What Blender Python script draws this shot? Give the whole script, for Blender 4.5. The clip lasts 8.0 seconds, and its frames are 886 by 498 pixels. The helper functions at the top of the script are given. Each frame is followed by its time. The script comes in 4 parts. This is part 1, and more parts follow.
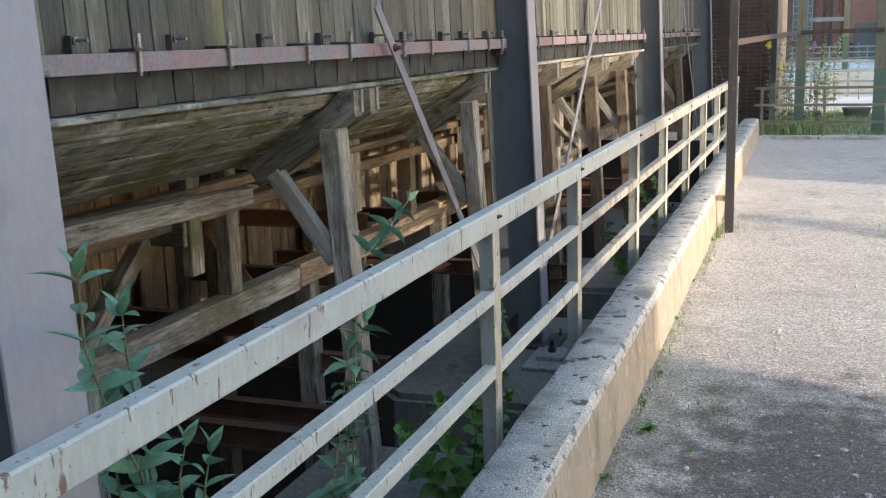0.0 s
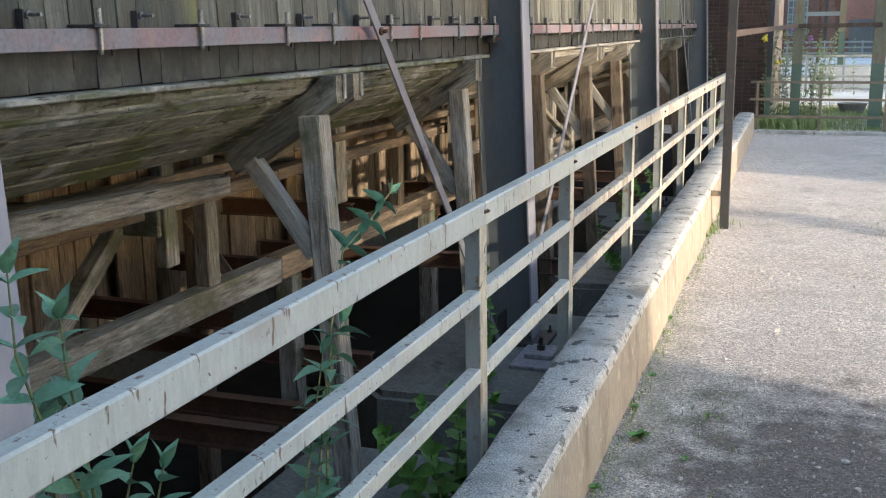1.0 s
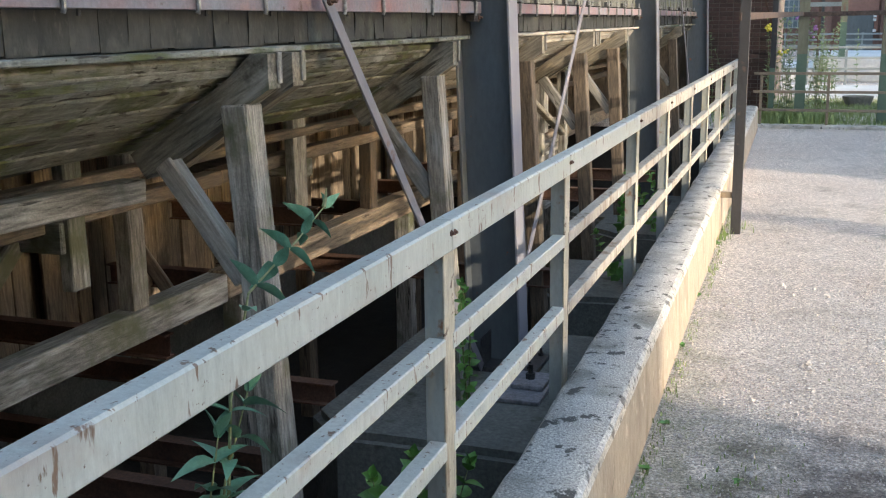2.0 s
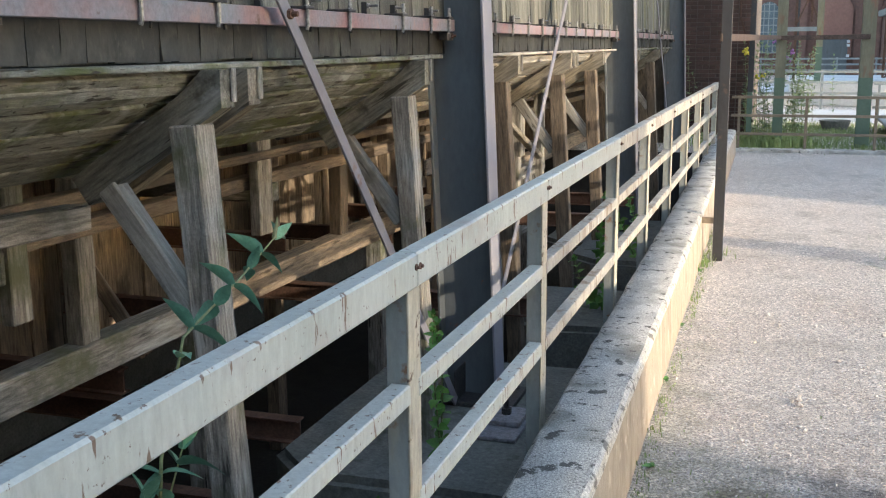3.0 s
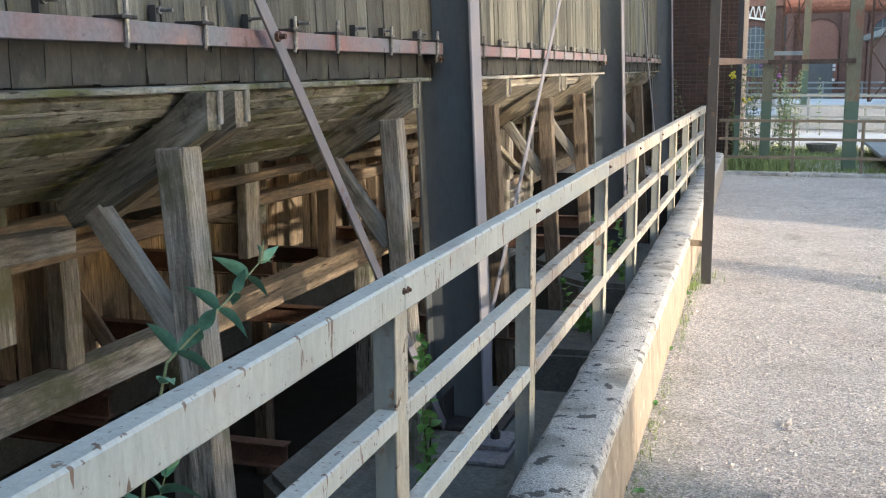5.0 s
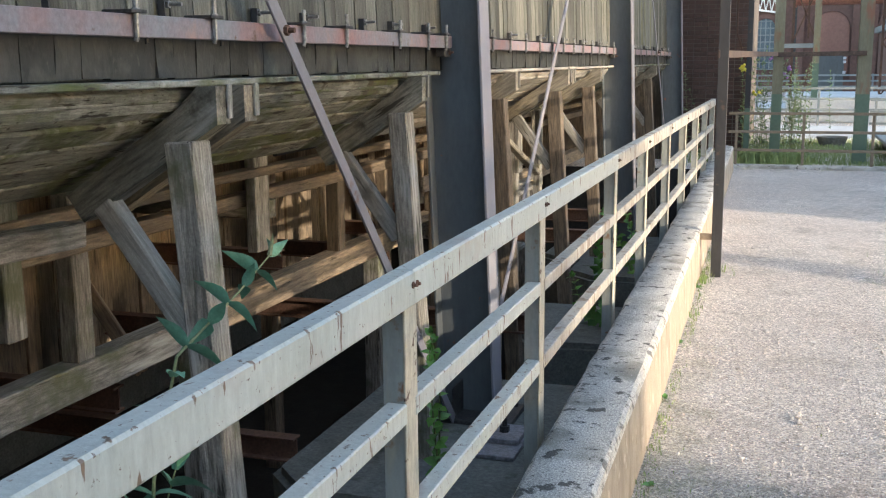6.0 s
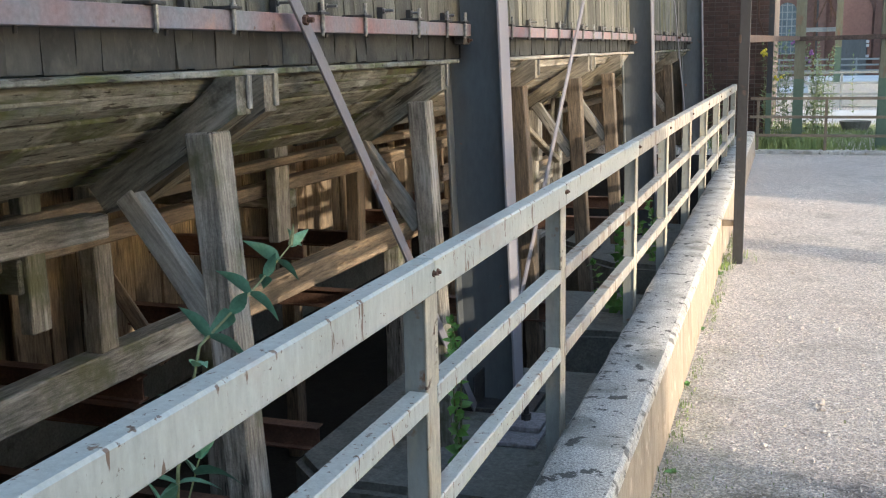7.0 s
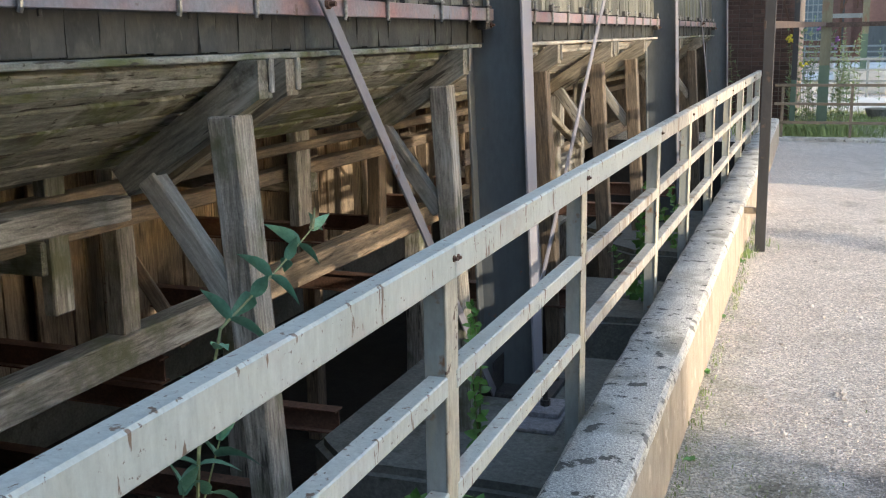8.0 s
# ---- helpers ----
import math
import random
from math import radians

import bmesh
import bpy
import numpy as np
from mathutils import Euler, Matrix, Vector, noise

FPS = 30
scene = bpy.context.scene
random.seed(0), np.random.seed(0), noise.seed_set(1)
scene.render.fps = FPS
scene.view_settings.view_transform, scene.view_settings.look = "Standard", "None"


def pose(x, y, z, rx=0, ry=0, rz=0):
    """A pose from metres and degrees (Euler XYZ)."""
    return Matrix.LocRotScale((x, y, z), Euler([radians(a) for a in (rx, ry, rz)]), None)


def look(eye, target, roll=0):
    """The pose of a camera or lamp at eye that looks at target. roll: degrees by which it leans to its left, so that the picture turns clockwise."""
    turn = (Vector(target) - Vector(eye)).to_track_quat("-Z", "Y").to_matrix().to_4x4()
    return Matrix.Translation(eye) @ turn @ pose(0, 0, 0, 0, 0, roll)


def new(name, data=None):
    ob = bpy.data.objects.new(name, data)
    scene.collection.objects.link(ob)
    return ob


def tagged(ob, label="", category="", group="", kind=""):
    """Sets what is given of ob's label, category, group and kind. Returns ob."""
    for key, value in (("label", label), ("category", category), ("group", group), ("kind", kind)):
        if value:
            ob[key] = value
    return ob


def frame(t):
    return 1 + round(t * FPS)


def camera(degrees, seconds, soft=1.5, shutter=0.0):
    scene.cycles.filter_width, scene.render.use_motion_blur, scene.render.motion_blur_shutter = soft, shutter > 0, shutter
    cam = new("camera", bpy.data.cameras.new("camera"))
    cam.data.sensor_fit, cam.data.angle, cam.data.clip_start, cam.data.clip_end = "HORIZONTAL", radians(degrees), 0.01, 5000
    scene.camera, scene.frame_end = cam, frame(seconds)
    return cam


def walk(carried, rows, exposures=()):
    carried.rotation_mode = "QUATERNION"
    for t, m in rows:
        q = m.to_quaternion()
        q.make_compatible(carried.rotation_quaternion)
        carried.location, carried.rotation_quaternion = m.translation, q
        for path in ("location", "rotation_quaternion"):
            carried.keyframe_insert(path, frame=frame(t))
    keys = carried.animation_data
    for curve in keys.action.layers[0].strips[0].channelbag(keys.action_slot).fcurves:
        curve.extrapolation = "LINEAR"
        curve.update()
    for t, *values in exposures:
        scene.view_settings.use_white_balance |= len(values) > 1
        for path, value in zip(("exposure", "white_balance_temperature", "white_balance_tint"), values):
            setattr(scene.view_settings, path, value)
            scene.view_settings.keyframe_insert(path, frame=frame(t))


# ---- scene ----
cam = camera(46.27, 8.0, soft=1.15)
# seconds, eye x y z, turn x y z in degrees
PATH = [
    (0.0, 0.367, -1.518, 1.869, 78.54, 1.69, 20.04),
    (0.5, 0.364, -1.517, 1.868, 78.49, 1.24, 19.62),
    (1.0, 0.308, -1.276, 1.842, 77.97, 0.78, 19.72),
    (1.5, 0.161, -0.663, 1.783, 77.23, 0.90, 20.04),
    (2.0, 0.072, -0.283, 1.738, 77.67, 0.75, 19.30),
    (3.5, 0.000, 0.030, 1.704, 79.62, 0.22, 17.74),
    (4.0, 0.000, 0.030, 1.704, 80.15, -0.05, 17.42),
    (4.5, 0.000, 0.030, 1.704, 80.23, 0.33, 17.30),
    (6.0, 0.000, 0.030, 1.704, 79.83, 0.52, 17.95),
    (6.5, 0.000, 0.030, 1.704, 79.62, 0.98, 18.38),
    (7.0, 0.000, 0.030, 1.704, 79.21, 1.14, 18.98),
    (7.5, 0.000, 0.030, 1.704, 78.88, 0.88, 19.50),
    (8.0, 0.000, 0.030, 1.704, 78.41, 0.88, 20.19),
]
EXPOSURE, KELVIN, TINT = 2.12, 6750.0, 10.0
walk(cam, [(t, pose(x, y, z, rx, ry, rz)) for t, x, y, z, rx, ry, rz in PATH], [(0.0, EXPOSURE, KELVIN, TINT), (8.0, EXPOSURE, KELVIN, TINT)])

# ---- light ----
SUN_UP, SUN_FROM = 14.5, Vector((1.0, -0.35, 0.0)).normalized()
to_sun = Vector((SUN_FROM.x * math.cos(radians(SUN_UP)), SUN_FROM.y * math.cos(radians(SUN_UP)), math.sin(radians(SUN_UP))))
world = bpy.data.worlds.new("sky")
scene.world = world
world.use_nodes = True
wn = world.node_tree
sky = wn.nodes.new("ShaderNodeTexSky")
sky.sky_type, sky.sun_disc = "NISHITA", False
sky.sun_elevation, sky.sun_rotation = radians(SUN_UP), math.atan2(SUN_FROM.x, SUN_FROM.y)
sky.air_density, sky.dust_density = 1.0, 1.0
wn.links.new(sky.outputs[0], wn.nodes["Background"].inputs[0])
wn.nodes["Background"].inputs[1].default_value = 0.15
sun = new("sun", bpy.data.lights.new("sun", "SUN"))
sun.data.energy, sun.data.angle, sun.data.color = 1.05, radians(0.9), (1.0, 0.88, 0.73)
sun.matrix_world = look(to_sun * 60, (0, 0, 0))


# ---- materials ----
def mat(name, a, b, scale=6.0, stretch=(1, 1, 1), rough=0.8, metal=0.0, bump=0.3, grain=60.0, vary=0.25, spots=(), fine=0.35, depth=0.006, turn=0.0):
    """Two-tone surface with a coarse and a fine variation, spots of other colours, relief and a change from piece to piece."""
    m = bpy.data.materials.new(name)
    m.use_nodes = True
    nt = m.node_tree
    N, link = nt.nodes.new, nt.links.new
    bsdf = nt.nodes["Principled BSDF"]
    co, info = N("ShaderNodeTexCoord"), N("ShaderNodeObjectInfo")
    shift = N("ShaderNodeVectorMath")
    shift.operation = "MULTIPLY_ADD"
    link(info.outputs["Random"], shift.inputs[0])
    shift.inputs[1].default_value = (7.0, 5.0, 3.0)
    link(co.outputs["Object"], shift.inputs[2])
    mp = N("ShaderNodeMapping")
    mp.vector_type = "TEXTURE"
    mp.inputs["Rotation"].default_value = (0, turn, 0)
    mp.inputs["Scale"].default_value = [1 / v for v in stretch]
    link(shift.outputs[0], mp.inputs[0])

    def tex(sc, detail, mapped=True, rgh=0.6):
        n = N("ShaderNodeTexNoise")
        n.inputs["Scale"].default_value, n.inputs["Detail"].default_value, n.inputs["Roughness"].default_value = sc, detail, rgh
        link(mp.outputs[0] if mapped else shift.outputs[0], n.inputs["Vector"])
        return n.outputs[0]

    def ramp(src, lo, hi):
        r = N("ShaderNodeMapRange")
        r.inputs[1].default_value, r.inputs[2].default_value = lo, hi
        link(src, r.inputs[0])
        return r.outputs[0]

    def mix(f, x, y, mode="MIX"):
        n = N("ShaderNodeMix")
        n.data_type, n.blend_type = "RGBA", mode
        for s, v in ((0, f), (6, x), (7, y)):
            if hasattr(v, "is_linked"):
                link(v, n.inputs[s])
            elif s == 0:
                n.inputs[s].default_value = v
            else:
                n.inputs[s].default_value = (*v, 1)
        return n.outputs[2]

    coarse, fineg = tex(scale, 4), tex(grain, 5)
    col = mix(ramp(coarse, 0.32, 0.68), a, b)
    dark = N("ShaderNodeMapRange")
    dark.inputs[1].default_value, dark.inputs[2].default_value = 0.3, 0.7
    dark.inputs[3].default_value, dark.inputs[4].default_value = 1 - fine, 1 + fine
    link(fineg, dark.inputs[0])
    scale_v = N("ShaderNodeVectorMath")
    scale_v.operation = "SCALE"
    link(col, scale_v.inputs[0])
    rnd = N("ShaderNodeMapRange")
    rnd.inputs[3].default_value, rnd.inputs[4].default_value = 1 - vary, 1 + vary
    link(info.outputs["Random"], rnd.inputs[0])
    mul = N("ShaderNodeMath")
    mul.operation = "MULTIPLY"
    link(dark.outputs[0], mul.inputs[0])
    link(rnd.outputs[0], mul.inputs[1])
    link(mul.outputs[0], scale_v.inputs["Scale"])
    speck = N("ShaderNodeMapRange")
    speck.inputs[1].default_value, speck.inputs[2].default_value = 0.3, 0.7
    speck.inputs[3].default_value, speck.inputs[4].default_value = 1 - fine * 0.5, 1 + fine * 0.5
    link(tex(grain * 1.7, 6, False, 0.75), speck.inputs[0])
    sp = N("ShaderNodeVectorMath")
    sp.operation = "SCALE"
    link(scale_v.outputs[0], sp.inputs[0])
    link(speck.outputs[0], sp.inputs["Scale"])
    col = sp.outputs[0]
    for c, sc, lo, hi, mapped in spots:
        col = mix(ramp(tex(sc, 5, mapped), lo, hi), col, c)
    link(col, bsdf.inputs["Base Color"])
    rr = N("ShaderNodeMapRange")
    rr.inputs[3].default_value, rr.inputs[4].default_value = max(rough - 0.12, 0.05), min(rough + 0.12, 1)
    link(fineg, rr.inputs[0])
    link(rr.outputs[0], bsdf.inputs["Roughness"])
    bsdf.inputs["Metallic"].default_value = metal
    if bump:
        bp = N("ShaderNodeBump")
        bp.inputs["Strength"].default_value, bp.inputs["Distance"].default_value = bump, depth
        link(fineg, bp.inputs["Height"])
        link(bp.outputs[0], bsdf.inputs["Normal"])
    return m


LONG = (1, 1, 0.11)
wood_grey = mat("weathered_grey_wood", (0.175, 0.164, 0.143), (0.29, 0.273, 0.24), 9, LONG, 0.85, bump=1.0, grain=70, vary=0.22, fine=0.55,
                spots=[((0.05, 0.045, 0.038), 26, 0.60, 0.66, True), ((0.45, 0.44, 0.405), 7, 0.57, 0.66, True), ((0.11, 0.115, 0.065), 3.0, 0.52, 0.66, False)])
# paler wood: light on the struts and the second hopper put into the colour
wood_pale = mat("lit_pale_wood", (0.27, 0.25, 0.215), (0.38, 0.36, 0.315), 9, LONG, 0.85, bump=0.7, grain=60, vary=0.1, fine=0.3,
                spots=[((0.15, 0.135, 0.11), 6, 0.56, 0.68, False), ((0.08, 0.07, 0.055), 26, 0.62, 0.67, True)])
wood_brown = mat("brown_wood", (0.12, 0.092, 0.066), (0.235, 0.18, 0.125), 9, LONG, 0.8, bump=0.7, grain=70, vary=0.3, fine=0.5,
                 spots=[((0.06, 0.045, 0.03), 26, 0.60, 0.66, True), ((0.09, 0.075, 0.055), 2.0, 0.52, 0.72, False)])
# lighter copy of brown_wood, with low sun on planks and beams coloured in
plank_brown = mat("sunlit_plank", (0.185, 0.138, 0.092), (0.29, 0.222, 0.152), 9, LONG, 0.8, bump=0.7, grain=60, vary=0.3, fine=0.45,
                  spots=[((0.07, 0.05, 0.03), 26, 0.60, 0.66, True), ((0.10, 0.075, 0.05), 1.6, 0.54, 0.70, False)])
wood_moss = mat("mossy_board", (0.128, 0.132, 0.112), (0.23, 0.234, 0.208), 7, (1, 1, 0.16), 0.9, bump=0.9, grain=60, vary=0.28, fine=0.5,
                spots=[((0.085, 0.10, 0.036), 2.2, 0.47, 0.60, False), ((0.36, 0.365, 0.335), 5.0, 0.56, 0.66, False), ((0.065, 0.058, 0.04), 7.0, 0.56, 0.66, False), ((0.30, 0.30, 0.27), 10, 0.58, 0.68, True), ((0.035, 0.03, 0.022), 30, 0.59, 0.65, True), ((0.05, 0.045, 0.03), 34, 0.63, 0.69, False)])
# near-black tone: damp wood plus shade put into the colour
wood_dark = mat("damp_shaded_board", (0.02, 0.021, 0.021), (0.055, 0.055, 0.048), 6, (1, 1, 0.5), 0.55, bump=0.35, grain=40, vary=0.3, fine=0.3,
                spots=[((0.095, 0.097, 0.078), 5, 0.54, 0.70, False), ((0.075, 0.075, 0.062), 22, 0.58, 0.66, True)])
wood_clad = mat("cladding_board", (0.092, 0.093, 0.077), (0.15, 0.148, 0.124), 6, LONG, 0.85, bump=0.8, grain=60, vary=0.4, fine=0.4,
                spots=[((0.18, 0.175, 0.06), 2.2, 0.58, 0.72, True), ((0.05, 0.047, 0.037), 4.5, 0.54, 0.68, True), ((0.5, 0.5, 0.46), 45, 0.72, 0.76, False)])
rail_paint = mat("pale_green_paint", (0.45, 0.49, 0.46), (0.54, 0.57, 0.54), 3, (0.22, 1, 1), 0.42, bump=0.3, grain=60, vary=0.05, fine=0.12,
                 spots=[((0.40, 0.36, 0.33), 4, 0.56, 0.72, False), ((0.17, 0.115, 0.08), 32, 0.625, 0.66, True), ((0.20, 0.13, 0.09), 16, 0.655, 0.69, True), ((0.16, 0.12, 0.10), 60, 0.64, 0.68, False)])
rail_worn = mat("worn_rail_paint", (0.36, 0.345, 0.305), (0.46, 0.45, 0.41), 4, (0.22, 1, 1), 0.6, bump=0.4, grain=60, vary=0.08, fine=0.22,
                spots=[((0.22, 0.17, 0.13), 9, 0.53, 0.66, True), ((0.13, 0.09, 0.065), 26, 0.60, 0.65, True), ((0.52, 0.54, 0.51), 14, 0.60, 0.68, False)])
# web colour darkened, as this side of the post faces away from sun
post_shade_paint = mat("post_shade_paint", (0.29, 0.315, 0.30), (0.36, 0.38, 0.355), 4, (1, 1, 0.3), 0.5, bump=0.25, grain=45, vary=0.06, fine=0.12,
                 spots=[((0.24, 0.13, 0.07), 12, 0.62, 0.70, False), ((0.5, 0.45, 0.33), 5, 0.60, 0.75, True)])
# worn flange paint, made lighter than the web for its sunward side
flange_worn = mat("worn_sunlit_flange", (0.40, 0.375, 0.30), (0.52, 0.495, 0.41), 6, (1, 1, 0.25), 0.65, bump=0.4, grain=50, vary=0.12, fine=0.25,
                  spots=[((0.20, 0.125, 0.075), 9, 0.57, 0.68, True), ((0.11, 0.07, 0.05), 22, 0.62, 0.68, False)])
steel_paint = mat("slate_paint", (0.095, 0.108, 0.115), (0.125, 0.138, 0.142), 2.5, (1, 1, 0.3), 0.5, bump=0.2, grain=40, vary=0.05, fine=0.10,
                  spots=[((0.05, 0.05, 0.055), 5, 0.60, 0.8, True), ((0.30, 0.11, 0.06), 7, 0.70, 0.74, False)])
brace_paint = mat("grey_lilac_brace", (0.19, 0.185, 0.205), (0.245, 0.235, 0.26), 3.0, (1, 1, 0.4), 0.5, bump=0.2, grain=40, vary=0.06, fine=0.12,
                  spots=[((0.18, 0.11, 0.09), 9, 0.62, 0.70, False)])
dark_slate = mat("dark_slate_steel", (0.030, 0.031, 0.034), (0.052, 0.052, 0.054), 3.0, (1, 1, 0.3), 0.6, bump=0.3, grain=40, vary=0.05, fine=0.2,
                 spots=[((0.11, 0.075, 0.055), 8, 0.60, 0.70, False)])
lilac_paint = mat("lit_lilac_grey_paint", (0.30, 0.30, 0.335), (0.36, 0.355, 0.39), 2.0, (1, 1, 0.4), 0.5, bump=0.12, grain=40, vary=0.04, fine=0.06,
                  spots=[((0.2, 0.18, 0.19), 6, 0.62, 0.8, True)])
primer = mat("red_primer_steel", (0.27, 0.15, 0.15), (0.20, 0.215, 0.245), 3.5, (1, 1, 1), 0.5, bump=0.3, grain=50, vary=0.06, fine=0.18,
             spots=[((0.12, 0.07, 0.05), 14, 0.64, 0.70, False), ((0.34, 0.22, 0.20), 5, 0.58, 0.70, False)])
zinc = mat("dull_zinc", (0.24, 0.24, 0.235), (0.36, 0.36, 0.35), 20, rough=0.45, metal=0.8, bump=0.1, vary=0.1)
black_iron = mat("black_iron", (0.05, 0.05, 0.052), (0.09, 0.085, 0.08), 15, rough=0.55, metal=0.5, bump=0.3, vary=0.1)
rust = mat("rusty_beam", (0.085, 0.046, 0.033), (0.15, 0.08, 0.052), 6, rough=0.85, bump=0.5, grain=50, vary=0.2)
concrete = mat("old_concrete", (0.47, 0.455, 0.42), (0.62, 0.605, 0.56), 4, rough=0.92, bump=1.0, grain=130, vary=0.05, fine=0.6, depth=0.01,
               spots=[((0.27, 0.26, 0.225), 2.6, 0.48, 0.64, False), ((0.11, 0.105, 0.095), 13, 0.60, 0.635, False), ((0.08, 0.076, 0.07), 20, 0.645, 0.675, False), ((0.66, 0.65, 0.62), 90, 0.64, 0.69, False)])
plaster = mat("stained_cream_plaster", (0.37, 0.315, 0.25), (0.46, 0.395, 0.32), 3, (1, 1, 0.35), 0.9, bump=0.7, grain=50, vary=0.05, fine=0.15,
              spots=[((0.27, 0.225, 0.17), 6, 0.50, 0.68, True), ((0.60, 0.53, 0.43), 9, 0.60, 0.72, False), ((0.16, 0.14, 0.10), 14, 0.64, 0.72, True)])
footing_mat = mat("dark_damp_concrete", (0.125, 0.13, 0.115), (0.20, 0.203, 0.182), 4, rough=0.85, bump=0.6, grain=40, vary=0.06, fine=0.3,
                  spots=[((0.06, 0.07, 0.045), 4, 0.58, 0.70, False)])
# pit floor near-black: the deep shade under the bins is in the colour
pit_mat = mat("shade_dark_pit_earth", (0.018, 0.016, 0.013), (0.03, 0.027, 0.022), 5, rough=0.95, bump=1.0, grain=40, vary=0, fine=0.4)
leaf_mat = mat("leaf_green", (0.105, 0.26, 0.16), (0.175, 0.35, 0.235), 14, rough=0.42, bump=0.3, grain=60, vary=0.3, fine=0.15)
leaf_light = mat("fresh_leaf_green", (0.075, 0.20, 0.035), (0.13, 0.29, 0.06), 14, rough=0.5, bump=0.3, grain=60, vary=0.3, fine=0.15)
stem_mat = mat("plant_stem", (0.17, 0.20, 0.09), (0.24, 0.26, 0.13), 14, rough=0.7, bump=0.2, vary=0.1)
grass_mat = mat("grass", (0.17, 0.25, 0.075), (0.30, 0.36, 0.15), 1.5, rough=0.7, bump=0, vary=0.1)
brick_mat = mat("dark_red_brick", (0.075, 0.044, 0.037), (0.115, 0.068, 0.056), 3, rough=0.9, bump=0.6, grain=40, vary=0.22, fine=0.25,
                spots=[((0.09, 0.06, 0.05), 1.2, 0.56, 0.72, False)])
mortar_mat = mat("sooty_mortar", (0.12, 0.10, 0.085), (0.17, 0.145, 0.125), 3, rough=0.95, bump=0.5, vary=0)
far_brick = mat("far_brickwork", (0.125, 0.07, 0.058), (0.175, 0.103, 0.083), 0.6, rough=0.9, bump=0.4, grain=6, vary=0.1, fine=0.2,
                spots=[((0.13, 0.07, 0.055), 0.25, 0.52, 0.70, False)])
arch_brick = mat("orange_brick_infill", (0.27, 0.14, 0.11), (0.32, 0.172, 0.135), 0.6, rough=0.9, bump=0.3, grain=8, vary=0.05, fine=0.12)
dark_glass = mat("dusty_window_glass", (0.09, 0.12, 0.14), (0.14, 0.18, 0.20), 1, rough=0.25, bump=0, vary=0.25)
white_steel = mat("white_painted_steel", (0.62, 0.64, 0.64), (0.72, 0.73, 0.72), 1, rough=0.5, bump=0, vary=0.05)
olive_paint = mat("faded_olive_steel", (0.155, 0.15, 0.10), (0.22, 0.21, 0.145), 2, (1, 1, 0.3), 0.6, bump=0.3, grain=30, vary=0.06, fine=0.15,
                  spots=[((0.22, 0.11, 0.07), 5, 0.58, 0.70, True)])
green_paint = mat("green_painted_band", (0.085, 0.14, 0.10), (0.12, 0.18, 0.13), 2, rough=0.6, bump=0.2, grain=30, vary=0.05, fine=0.1)
fence_paint = mat("rusty_fence_paint", (0.20, 0.155, 0.11), (0.28, 0.225, 0.16), 4, rough=0.7, bump=0.3, grain=40, vary=0.08, fine=0.2)
pipe_mat = mat("red_oxide_pipe", (0.28, 0.10, 0.065), (0.38, 0.16, 0.10), 1, rough=0.7, bump=0.2, grain=10, vary=0.1)
grey_metal = mat("grey_painted_metal", (0.20, 0.23, 0.235), (0.28, 0.31, 0.31), 1.5, rough=0.5, bump=0.1, vary=0.08)
slab_mat = mat("pale_concrete_slab", (0.55, 0.55, 0.53), (0.70, 0.70, 0.68), 0.8, rough=0.85, bump=0.2, grain=15, vary=0.05, fine=0.1)
stone_mat = mat("gravel_stone", (0.32, 0.28, 0.25), (0.70, 0.655, 0.61), 55, rough=0.9, bump=0.2, vary=0, fine=0.3)
worn_arris = mat("worn_concrete_edge", (0.46, 0.44, 0.40), (0.66, 0.64, 0.59), 9, rough=0.92, bump=1.0, grain=90, vary=0.05, fine=0.4, spots=[((0.2, 0.19, 0.17), 14, 0.56, 0.62, False)])


